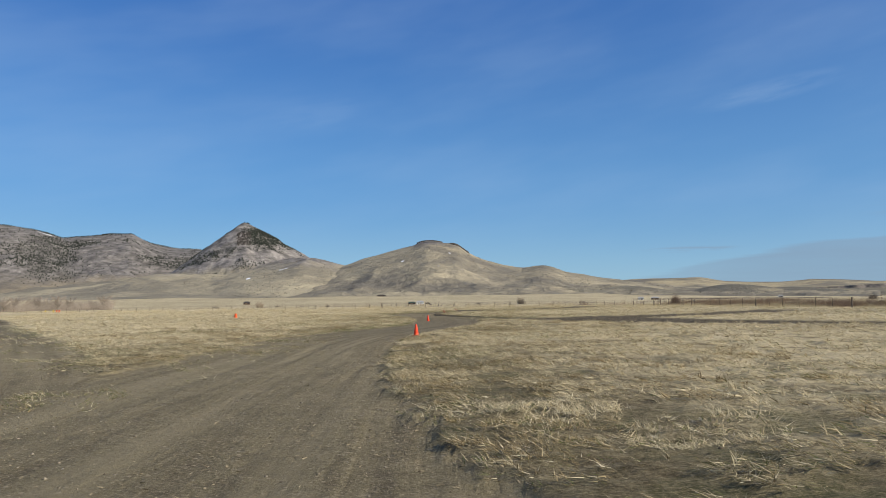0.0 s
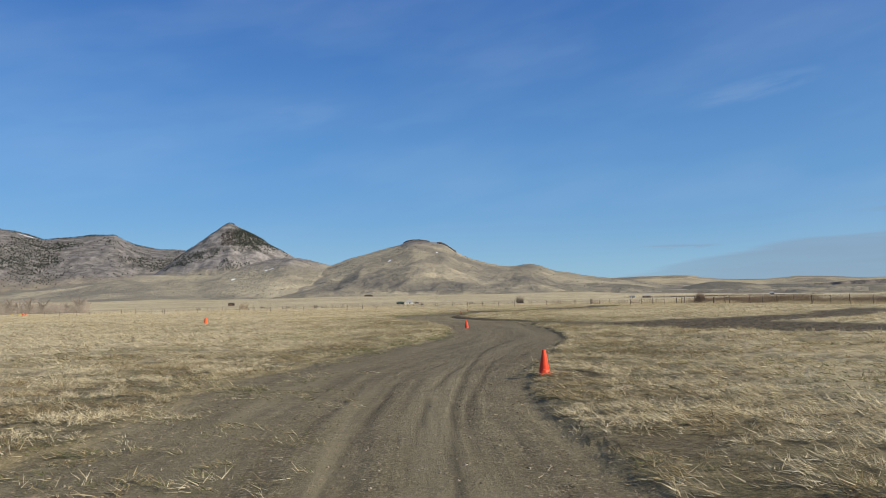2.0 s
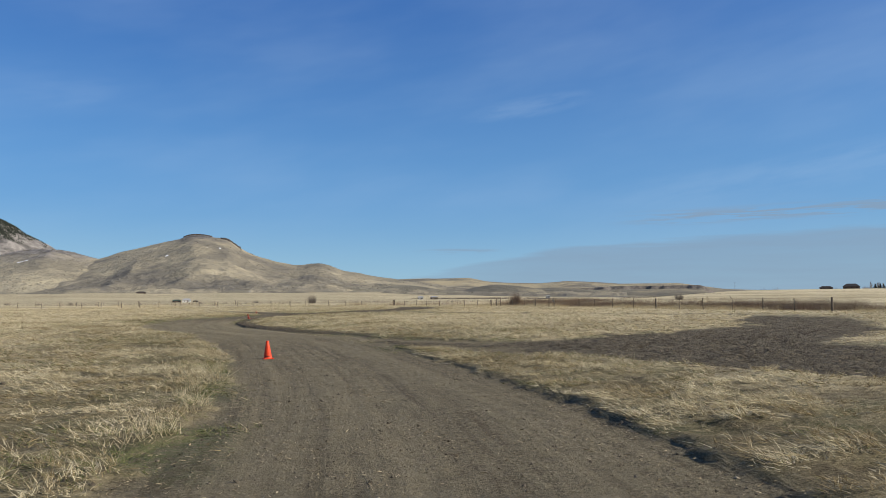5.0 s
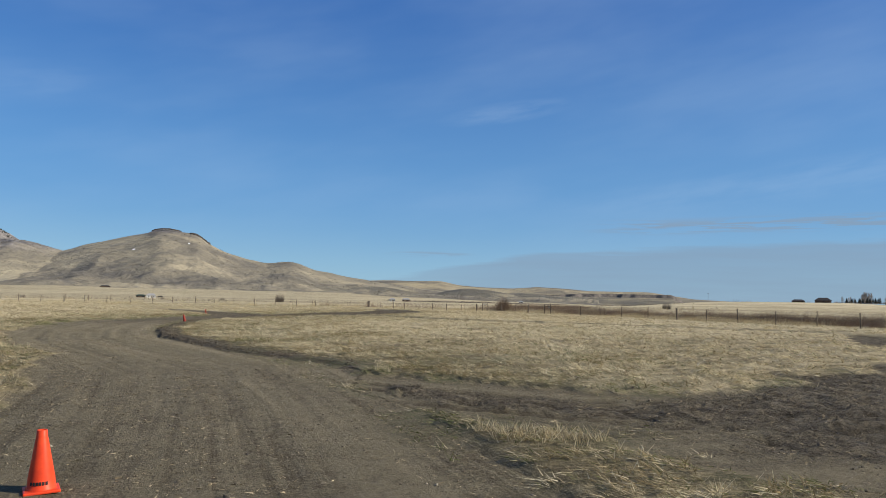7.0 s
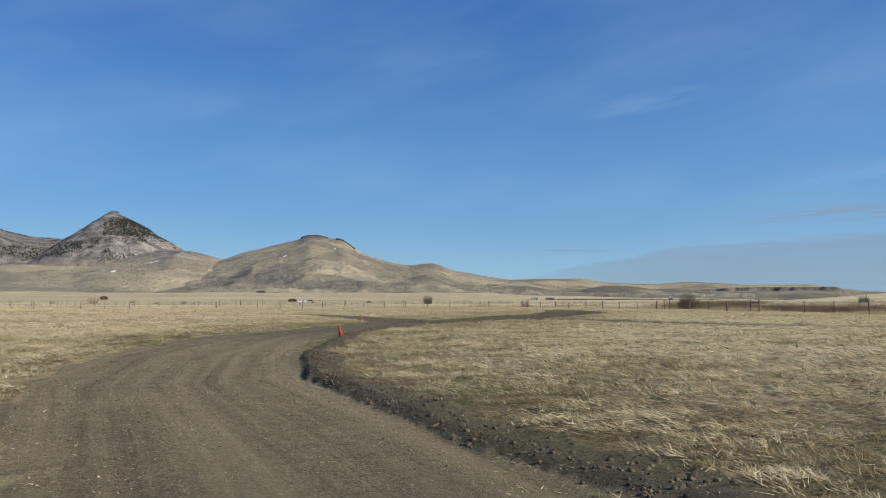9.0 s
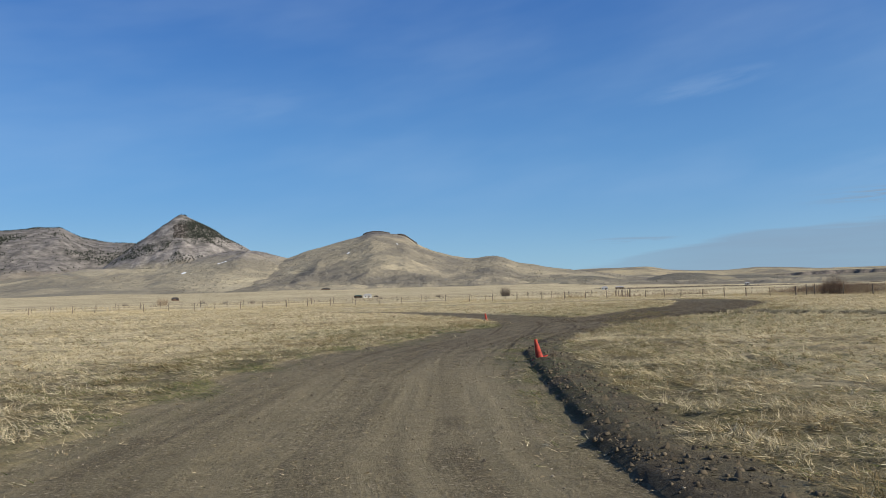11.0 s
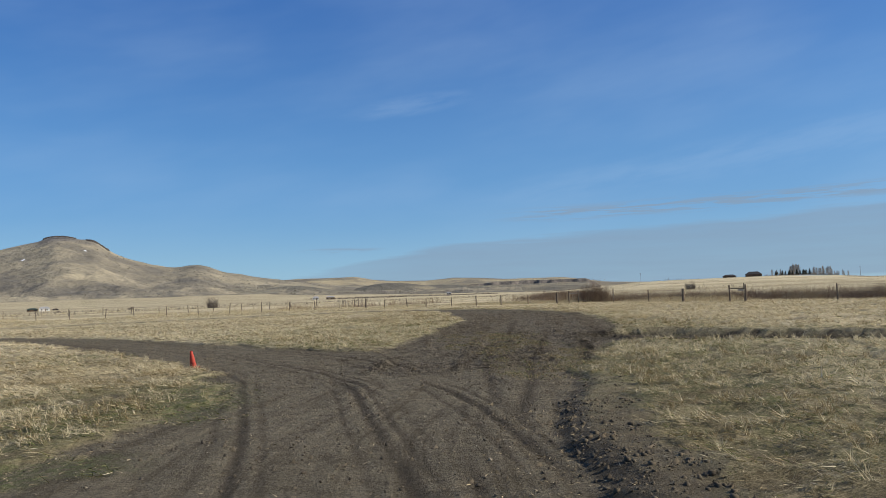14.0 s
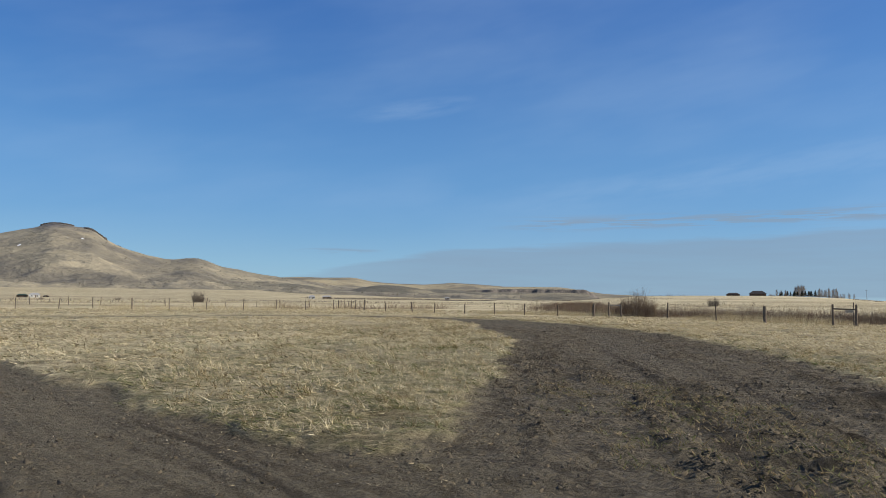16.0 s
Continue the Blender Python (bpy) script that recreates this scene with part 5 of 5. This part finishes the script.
# dark shelter belts far out on the plain
for az0, az1, r, tall, count, label in ((49.2, 53.2, 885, 4.2, 1100, "dense dark scrub filling the windbreak on the rise"), (42.0, 47.5, 900, 3.6, 900, "dark line of scrub along the top of the rise"), (38.5, 42, 930, 2.0, 120, "dark scattered scrub on the far rise"),
                                        (14, 34, 1050, 2.4, 3600, "dark line of leafless trees far across the plain"), (54, 66, 700, 2.0, 500, "dark far tree line on the plain")):
    spots = [at_bearing(rng.uniform(az0, az1), r + rng.normal(0, 18), 104 if az0 > 35 else 0) for _ in range(count)]
    spots = [s for s in spots if value_noise(np.array([s[0] * 0.02]), np.array([s[1] * 0.02]), 77)[0] > 0.47]
    thicket("tree_line", spots, tall, 0.00045 * r, twig_grey, label, spreading=0.5)


# ---- pines, rocks and old snow on the hills ----
def pine_wood(name, spots, heights, label, mat=pine_green, plump=1.0):
    """Far pines: small ragged cones, as one mesh."""
    n = len(spots)
    k = 5
    a = np.arange(k) * 6.28319 / k
    ring = np.stack([np.cos(a), np.sin(a)], -1)
    v = np.zeros((n, k + 1, 3))
    w = heights * rng.uniform(0.32, 0.52, n) * plump
    v[:, :k, :2] = ring[None] * w[:, None, None] * rng.uniform(0.7, 1.3, (n, k, 1))
    v[:, :k, 2] = (heights * 0.10)[:, None] * rng.uniform(-1.5, 1.0, (n, k))
    v[:, k, 2] = heights
    v += spots[:, None]
    f = np.array([(i, (i + 1) % k, k) for i in range(k)])
    ob = array_object(name, v.reshape(-1, 3), (f[None] + (k + 1) * np.arange(n)[:, None, None]).reshape(-1, 3), mat)
    return tagged(ob, label, "trees", kind="stuff")


def scattered(count, az0, az1, r0, r1):
    a, r = np.radians(rng.uniform(az0, az1, count)), rng.uniform(r0, r1, count)
    return r * np.sin(a), r * np.cos(a), np.degrees(a), r


x, y, az, r = scattered(48000, -19.5, -9.6, 2750, 3300)
d = np.hypot(x - BUTTE[0], y - BUTTE[1])
dark_face = smooth(-14.7, -13.9, az + 0.7 * (fbm(x * 0.02, y * 0.02, 3, 101) - 0.5)) * smooth(-9.9, -10.8, az) * smooth(205, 130, d) * smooth(3240, 3100, r)
edge_face = smooth(0.60, 0.72, fbm(x * 0.012, y * 0.012, 4, 102)) * smooth(390, 300, d)
band = smooth(26, 6, np.abs(d - 205 - 60 * (fbm(x * 0.008, y * 0.008, 3, 103) - 0.5))) * 0.5
keep = rng.random(len(x)) < np.clip(1.3 * dark_face + 0.22 * edge_face + 0.25 * band * smooth(340, 240, d), 0, 0.95) * (d < 400)
x, y, az, r = x[keep], y[keep], az[keep], r[keep]
pine_wood("pine_wood", np.stack([x, y, butte_height(x, y, az, r)], -1), rng.uniform(2.5, 5.5, len(x)), "dark pines covering the shaded face of the butte")
x, y, az, r = scattered(70000, -50, -16, 2900, 4300)
u = smooth(2500, 4150, r)
thick = smooth(0.50, 0.66, fbm(x * 0.0042, y * 0.0042, 4, 104)) * smooth(0.25, 0.5, u)
keep = rng.random(len(x)) < np.clip(0.025 * smooth(0.2, 0.5, u) + 0.65 * thick + 0.35 * smooth(3950, 4140, r), 0, 0.85)
x, y, az, r = x[keep], y[keep], az[keep], r[keep]
pine_wood("pine_wood", np.stack([x, y, ridge_height(x, y, az, r)], -1), rng.uniform(3, 6.5, len(x)), "scattered dark pines over the mountain ridge")

sage = island("sagebrush", [(0.12, 0.11, 0.082), (0.165, 0.15, 0.112), (0.095, 0.088, 0.065), (0.20, 0.18, 0.13)])
for az0, az1, r0, r1, count, height, label in ((-19, 1, 1900, 2900, 1500, butte_height, "low dark sagebrush over the foot slopes of the butte"), (-9, 22, 1600, 2600, 1900, long_height, "low dark sagebrush over the slopes of the long hill")):
    x, y, az, r = scattered(count, az0, az1, r0, r1)
    keep = (fbm(x * 0.012, y * 0.006, 4, 107) > 0.52) & (np.hypot(x - BUTTE[0], y - BUTTE[1]) > 330)
    x, y, az, r = x[keep], y[keep], az[keep], r[keep]
    pine_wood("sagebrush", np.stack([x, y, height(x, y, az, r)], -1), rng.uniform(1.0, 2.6, len(x)), label, sage, 2.4)

rock_dark = island("dark_rock", [(0.05, 0.044, 0.042), (0.075, 0.066, 0.06), (0.035, 0.032, 0.03), (0.11, 0.095, 0.085)])


def outcrop(name, az0, az1, r0, r1, count, size, height, label):
    x, y, az, r = scattered(count, az0, az1, r0, r1)
    ob = lumps(name, np.stack([x, y, height(x, y, az, r)], -1), size * rng.uniform(0.5, 1.4, count), rock_dark, 0.7, 0.35)
    return tagged(ob, label, "rocks", kind="stuff")


outcrop("rock_cap", -1.9, -0.1, 2608, 2655, 1000, 6.5, long_height, "dark broken rock cap on top of the hill")
outcrop("rock_cap", 0.6, 1.9, 2490, 2652, 700, 4.5, long_height, "grey rock outcrop on the hill's shoulder")
outcrop("rock_cap", 6.8, 7.8, 2625, 2650, 60, 3.0, long_height, "small rocks on a knob of the hill")
outcrop("rock_cap", -15.3, -14.3, 3060, 3150, 300, 5.0, butte_height, "jagged grey rocks at the tip of the butte")

snow = simple("old_snow", (0.82, 0.84, 0.88), 0.6, (0.70, 0.73, 0.78), 0.1)
for az, r, long_, wide, slant, height in ((-11.95, 2330, 26, 4, 35, butte_height), (-14.5, 2260, 12, 4, 10, butte_height), (-3.1, 2240, 14, 2, 60, long_height),
                                          (0.5, 2330, 8, 1.4, -40, long_height), (-0.4, 2300, 4, 1.2, 0, long_height), (-27.9, 3960, 60, 5, 10, ridge_height), (-26.6, 3990, 40, 4, -8, ridge_height)):
    cx, cy = at_bearing(az, r)
    u, v = np.meshgrid(np.linspace(-1, 1, 12), np.linspace(-1, 1, 6))
    edge_ = np.sqrt(np.maximum(0, 1 - u**2)) * (0.7 + 0.6 * fbm(u * 2.1 + az, u * 0 + r, 2, 111))
    c, s = math.cos(radians(slant)), math.sin(radians(slant))
    lx, ly = u * long_ / 2, v * edge_ * wide * 1.6
    x, y = cx + lx * c - ly * s, cy + (lx * s + ly * c) * 2.2
    z = height(x, y, np.degrees(np.arctan2(x, y)), np.hypot(x, y)) + 0.8
    ob = array_object("snow_patch", np.stack([x, y, z], -1).reshape(-1, 3), grid_faces(6, 12), snow, True)
    tagged(ob, "small patch of old white snow in a hillside gully", "snow", "snow patches on the hills")

# ---- gravel, clods and grass on the ground ----
stone = island("gravel_stone", [(0.17, 0.14, 0.095), (0.26, 0.22, 0.165), (0.12, 0.095, 0.065), (0.33, 0.29, 0.225), (0.20, 0.165, 0.115)])
clod = island("mud_clod", [(0.095, 0.077, 0.053), (0.135, 0.110, 0.076), (0.072, 0.058, 0.040), (0.112, 0.091, 0.062)])


def sprinkle(count, x0, x1, y0, y1):
    x, y = rng.uniform(x0, x1, count), rng.uniform(y0, y1, count)
    z, dirt, mud, across, along, bank_ = ground_height(x, y)
    bare = plan(x, y)[0]
    return x, y, z, dirt, mud, bank_, bare


x, y, z, dirt, mud, bank_, bare = sprinkle(105000, -10, 16, 2, 126)
want = dirt * (1 - 0.5 * mud) * smooth(0.46, 0.66, fbm(x * 0.5, y * 0.5, 3, 121)) * 0.45 + dirt * np.exp(-((bare + 0.7) / 0.9) ** 2) * 0.38 + 0.6 * dirt * smooth(34, 24, y) * smooth(-1.5, -4.5, x)
keep = rng.random(len(x)) < want
size = 0.012 + 0.045 * rng.random(keep.sum()) ** 4
tagged(pebbles("gravel", np.stack([x, y, z], -1)[keep], size, stone), "loose grey gravel strewn over the dirt road", "gravel", kind="stuff")

x, y, z, dirt, mud, bank_, bare = sprinkle(75000, -3, 9, 71, 111)
keep = rng.random(len(x)) < np.clip(1.3 * bank_ - 0.15, 0, 0.9) * smooth(0.36, 0.56, fbm(x * 1.3, y * 1.3, 3, 126))
size = 0.016 + 0.055 * rng.random(keep.sum()) ** 6
tagged(lumps("bank_clods", np.stack([x, y, z], -1)[keep], size, clod, 0.6, 0.4), "dark crumbly clods heaped along the berm", "clods", kind="stuff")

crumb_soil = island("soil_crumb", [(0.13, 0.103, 0.060), (0.18, 0.145, 0.085), (0.095, 0.074, 0.043), (0.24, 0.20, 0.13), (0.15, 0.12, 0.07)])


def crumbs(name, places, sizes, mat):
    """Fine crumbs of soil, each a tiny uneven pyramid, as one mesh."""
    n = len(places)
    a = rng.uniform(0, 6.283, n)[:, None] + np.array([0, 2.1, 4.2]) + rng.normal(0, 0.25, (n, 3))
    v = np.zeros((n, 4, 3))
    v[:, :3, 0], v[:, :3, 1] = np.cos(a) * 0.6, np.sin(a) * 0.6
    v[:, 3] = rng.normal(0, 0.32, (n, 3))
    v[:, 3, 2] = rng.uniform(0.25, 0.65, n)
    v = v * sizes[:, None, None] + places[:, None]
    f = np.array([(0, 1, 3), (1, 2, 3), (2, 0, 3)])
    return array_object(name, v.reshape(-1, 3), (f[None] + 4 * np.arange(n)[:, None, None]).reshape(-1, 3), mat)


x, y, z, dirt, mud, bank_, bare = sprinkle(330000, -9, 28, 3, 148)
want = dirt * (0.10 + 0.75 * smooth(0.44, 0.58, fbm(x * 0.8, y * 0.8, 4, 124))) + 0.6 * mud * smooth(0.38, 0.56, fbm(x * 1.1, y * 1.1, 4, 125))
keep = rng.random(len(x)) < np.clip(want, 0, 1)
size = (0.009 + 0.020 * rng.random(keep.sum()) ** 3) * (1 + 1.3 * mud[keep])
spots, wet_ = np.stack([x, y, z - 0.002], -1)[keep], mud[keep] > 0.4
tagged(crumbs("soil_crumbs", spots[~wet_], size[~wet_], crumb_soil), "fine crumbs of dry soil over the bare track", "soil", kind="stuff")
tagged(crumbs("mud_crumbs", spots[wet_], size[wet_] * 0.85, clod), "fine dark crumbs of churned mud", "soil", kind="stuff")

x, y, z, dirt, mud, bank_, bare = sprinkle(300000, -6, 30, 8, 150)
want = 0.9 * bank_ + 0.35 * mud * smooth(0.44, 0.58, fbm(x * 0.7, y * 0.7, 3, 122)) + 0.10 * np.exp(-((bare - 0.1) / 0.3) ** 2)
keep = rng.random(len(x)) < np.clip(want, 0, 1)
size = 0.014 + 0.03 * rng.random(keep.sum()) ** 4 + 0.03 * bank_[keep] * rng.random(keep.sum()) ** 3 + 0.045 * smooth(0.7, 1.0, mud[keep]) * rng.random(keep.sum()) ** 5
tagged(crumbs("mud_clods", np.stack([x, y, z - 0.004], -1)[keep], size * 1.5, clod), "dark clods of churned earth along the track edge", "clods", kind="stuff")

x, y, z, dirt, mud, bank_, bare = sprinkle(420000, 2, 30, 106, 148)
keep = rng.random(len(x)) < dirt * (0.10 + 0.85 * clod_rows(x, y)) * smooth(0.36, 0.54, fbm(x * 2.2, y * 2.2, 3, 153))
size = 0.018 + 0.048 * rng.random(keep.sum()) ** 3
tagged(crumbs("fork_clods", np.stack([x, y, z - 0.004], -1)[keep], size, clod), "sharp dark clods thrown up between the wheel lanes", "clods", kind="stuff")

x, y, z, dirt, mud, bank_, bare = sprinkle(100, -25, 30, 5, 135)
keep = bare > 0.8
tagged(lumps("dung_clods", np.stack([x, y, z + 0.05], -1)[keep], rng.uniform(0.04, 0.11, keep.sum()), clod, 0.35), "dark clods scattered over the dry grass", "clods", kind="stuff")

green_blade = island("green_blade", [(0.125, 0.145, 0.05), (0.19, 0.195, 0.08), (0.10, 0.115, 0.042), (0.30, 0.27, 0.14)], 0.9, 0.35)


dull_straw = island("dull_straw", [(0.24, 0.18, 0.095), (0.36, 0.285, 0.155), (0.18, 0.135, 0.07), (0.44, 0.355, 0.20)], 0.9, 0.3)


def grass_zone(density, box_, inside, outside, per, length, width, label):
    """Wind-combed mats of dry grass between two distances from the bare tracks, density mats a square metre."""
    count = int(density * (box_[1] - box_[0]) * (box_[3] - box_[2]))
    x, y = rng.uniform(box_[0], box_[1], count), rng.uniform(box_[2], box_[3], count)
    near = np.minimum(ribbon(x, y, MAIN_ROAD)[0], ribbon(x, y, NORTH_LANE)[0] + 1.5)
    ok = (near > inside) & (near <= outside)
    x, y = x[ok], y[ok]
    bare = plan(x, y)[0]
    tuft = fbm(x * 1.25, y * 2.9, 4, 11)
    swath = fbm(x * 0.45, y * 0.8, 3, 134)
    sparse = 0.07 if inside < 9 else 0.45
    fringe = 0.55 * smooth(-3.6, -0.3, bare) * smooth(46, 34, y) * smooth(-3.5, -5.5, x) * smooth(0.46, 0.60, fbm(x * 0.9, y * 0.9, 3, 137))
    ok = rng.random(len(x)) < np.maximum(smooth(-0.20, 0.25, bare), np.maximum(fringe, 0.5 * moss_edge(x, y))) * (sparse + (1 - sparse) * smooth(0.43, 0.52, mat_cover(x, y)))
    x, y, tuft, bare, swath = x[ok], y[ok], tuft[ok], bare[ok], swath[ok]
    z, _, _, _, _, heap = ground_height(x, y)
    ok = rng.random(len(x)) > smooth(0.10, 0.5, heap)
    x, y, z, tuft, bare, swath = x[ok], y[ok], z[ok], tuft[ok], bare[ok], swath[ok]
    n = len(x)
    lay = 2.9 + 3.4 * (fbm(x * 0.35, y * 0.35, 2, 132) - 0.5) + rng.normal(0, 0.6, n)
    stand = rng.random(n) < 0.035 + 0.10 * smooth(0.9, 0.1, bare) + 0.10 * smooth(0.55, 0.66, swath) + 0.22 * green_patch(x, y)
    stand &= bare > 0.02
    i = np.repeat(np.arange(n), per)
    m = len(i)
    u, w = rng.uniform(-0.5, 0.5, m), rng.normal(0, 0.5, m)
    u, w = np.where(stand[i], 0.25 * u, u), np.where(stand[i], 0.35 * w, w)
    c, q = np.cos(lay)[i], np.sin(lay)[i]
    long_, wide_ = 1.5 * length, 0.75 * length
    crown = 0.06 * np.exp(-2 * w**2) * rng.random(m) * (0.25 + smooth(0.40, 0.56, tuft))[i]
    root = np.stack([x[i] + u * long_ * c - w * wide_ * q, y[i] + u * long_ * q + w * wide_ * c, z[i] - 0.006 + crown], -1)
    heading = lay[i] + rng.normal(0, 0.5, m) + 0.5 * w
    heading = np.where(stand[i], rng.uniform(0, 6.283, m), heading)
    ln = length * rng.uniform(0.5, 1.3, m) * (0.75 + 0.5 * smooth(0.40, 0.60, tuft))[i]
    rise = np.where(stand[i], rng.uniform(0.6, 1.8, m), rng.gamma(1.8, 0.16, m))
    ln = np.where(stand[i], ln * 0.75, ln)
    wd = width * rng.uniform(0.55, 1.3, m)
    outer = 0.45 if inside >= 4 else 1.0
    lush = rng.random(m) < outer * (0.05 + 0.03 * (y[i] > 45) + 0.30 * smooth(0.50, 0.66, fbm(x * 0.30, y * 0.30, 4, 133))[i] + 0.35 * (bare[i] < 0.1) + 0.5 * moss_edge(x, y)[i] + 0.28 * green_patch(x, y)[i])
    lush &= ~stand[i]
    dull = ~lush & (rng.random(m) < smooth(0.46, 0.60, fbm(x * 0.9 + 9, y * 1.4, 4, 136))[i] * 0.75 * outer + 0.06)
    for pick, title, short_, mat, text in ((~lush & ~dull, "dry_grass", 1.0, straw_stem, label), (dull, "dry_grass", 0.85, dull_straw, "dull brown dead grass between the pale mats"), (lush, "green_grass", 0.7, green_blade, "short dull green grass among the straw")):
        tagged(slivers(title, root[pick], heading[pick], ln[pick] * short_, wd[pick], rise[pick], mat), text, "grass", kind="stuff")


grass_zone(30, (13, 36, 98, 168), -1.5, 4.0, 12, 0.16, 0.014, "matted dry grass beside the churned track")
grass_zone(82, (-14, 13, 4, 132), -3.4, 3.2, 14, 0.125, 0.0078, "matted pale dry grass along the dirt track")
grass_zone(29, (-20, 20, 2, 152), 3.2, 9, 11, 0.165, 0.0125, "matted straw-coloured prairie grass in the field")
grass_zone(12, (20, 42, 98, 168), 4.0, 9, 10, 0.20, 0.020, "matted straw-coloured grass between the track and the fence")
grass_zone(8, (-34, 51, 0, 170), 9, 25, 10, 0.20, 0.022, "matted straw-coloured prairie grass farther out")
grass_zone(2.4, (-95, 58, 0, 205), 25, 90, 8, 0.27, 0.034, "dry tufted prairie grass of the wide pasture")
grass_zone(5, (-25, 30, 128, 178), 25, 90, 7, 0.22, 0.023, "pale matted grass of the pasture before the far fence")
grass_zone(5, (-62, 40, 166, 208), 4, 110, 7, 0.24, 0.026, "pale tufted grass along the far fence")

# chips of straw dropped on the bare tracks
litter = island("straw_litter", [(0.30, 0.24, 0.15), (0.42, 0.35, 0.23), (0.21, 0.165, 0.10), (0.34, 0.28, 0.18)])
x, y, z, dirt, mud, bank_, bare = sprinkle(330000, -10, 14, 3, 124)
across = survey(x, y)[2]
windrow = smooth(0.48, 0.62, fbm(across * 1.1, y * 0.05, 3, 129))
want = dirt * (1 - 0.8 * smooth(94, 102, y)) * (0.05 + 0.45 * windrow + 0.55 * smooth(0.52, 0.62, fbm(x * 0.55, y * 0.35, 4, 127))) * smooth(0.36, 0.56, fbm(x * 3, y * 3, 2, 128)) + 0.5 * np.exp(-((bare + 0.3) / 0.5) ** 2)
keep = rng.random(len(x)) < want
k = keep.sum()
tagged(slivers("straw_litter", np.stack([x, y, z + 0.006], -1)[keep], rng.uniform(0, 6.283, k), rng.uniform(0.02, 0.075, k), rng.uniform(0.006, 0.013, k), rng.uniform(0.0, 0.35, k), litter), "short chips of straw strewn over the bare track", "straw", kind="stuff")

# trampled grass left standing between the wheel tracks of the fork
x, y = rng.uniform(4, 16, 95000), rng.uniform(110, 129, 95000)
strip = ribbon(x, y, [(6.8, 112.6, 0.6), (9.2, 115.6, 1.1), (10.2, 119.5, 1.5), (12.2, 124.5, 1.2)])[0]
keep = rng.random(len(x)) < smooth(0.5, -0.3, strip + 1.2 * (fbm(x * 1.2, y * 1.2, 3, 141) - 0.5)) * smooth(0.40, 0.56, fbm(x * 2.2, y * 1.4, 3, 142))
x, y = x[keep], y[keep]
root = np.stack([x, y, ground_height(x, y)[0] - 0.004], -1)
k = len(x)
pale = rng.random(k) < 0.55
for pick, mat, text in ((pale, dull_straw, "trampled pale grass between the muddy wheel tracks"), (~pale, green_blade, "short green grass between the muddy wheel tracks")):
    n = pick.sum()
    tagged(slivers("trampled_grass", root[pick], rng.uniform(0, 6.283, n), rng.uniform(0.05, 0.13, n), rng.uniform(0.008, 0.014, n), rng.uniform(0.1, 0.9, n), mat), text, "grass", kind="stuff")
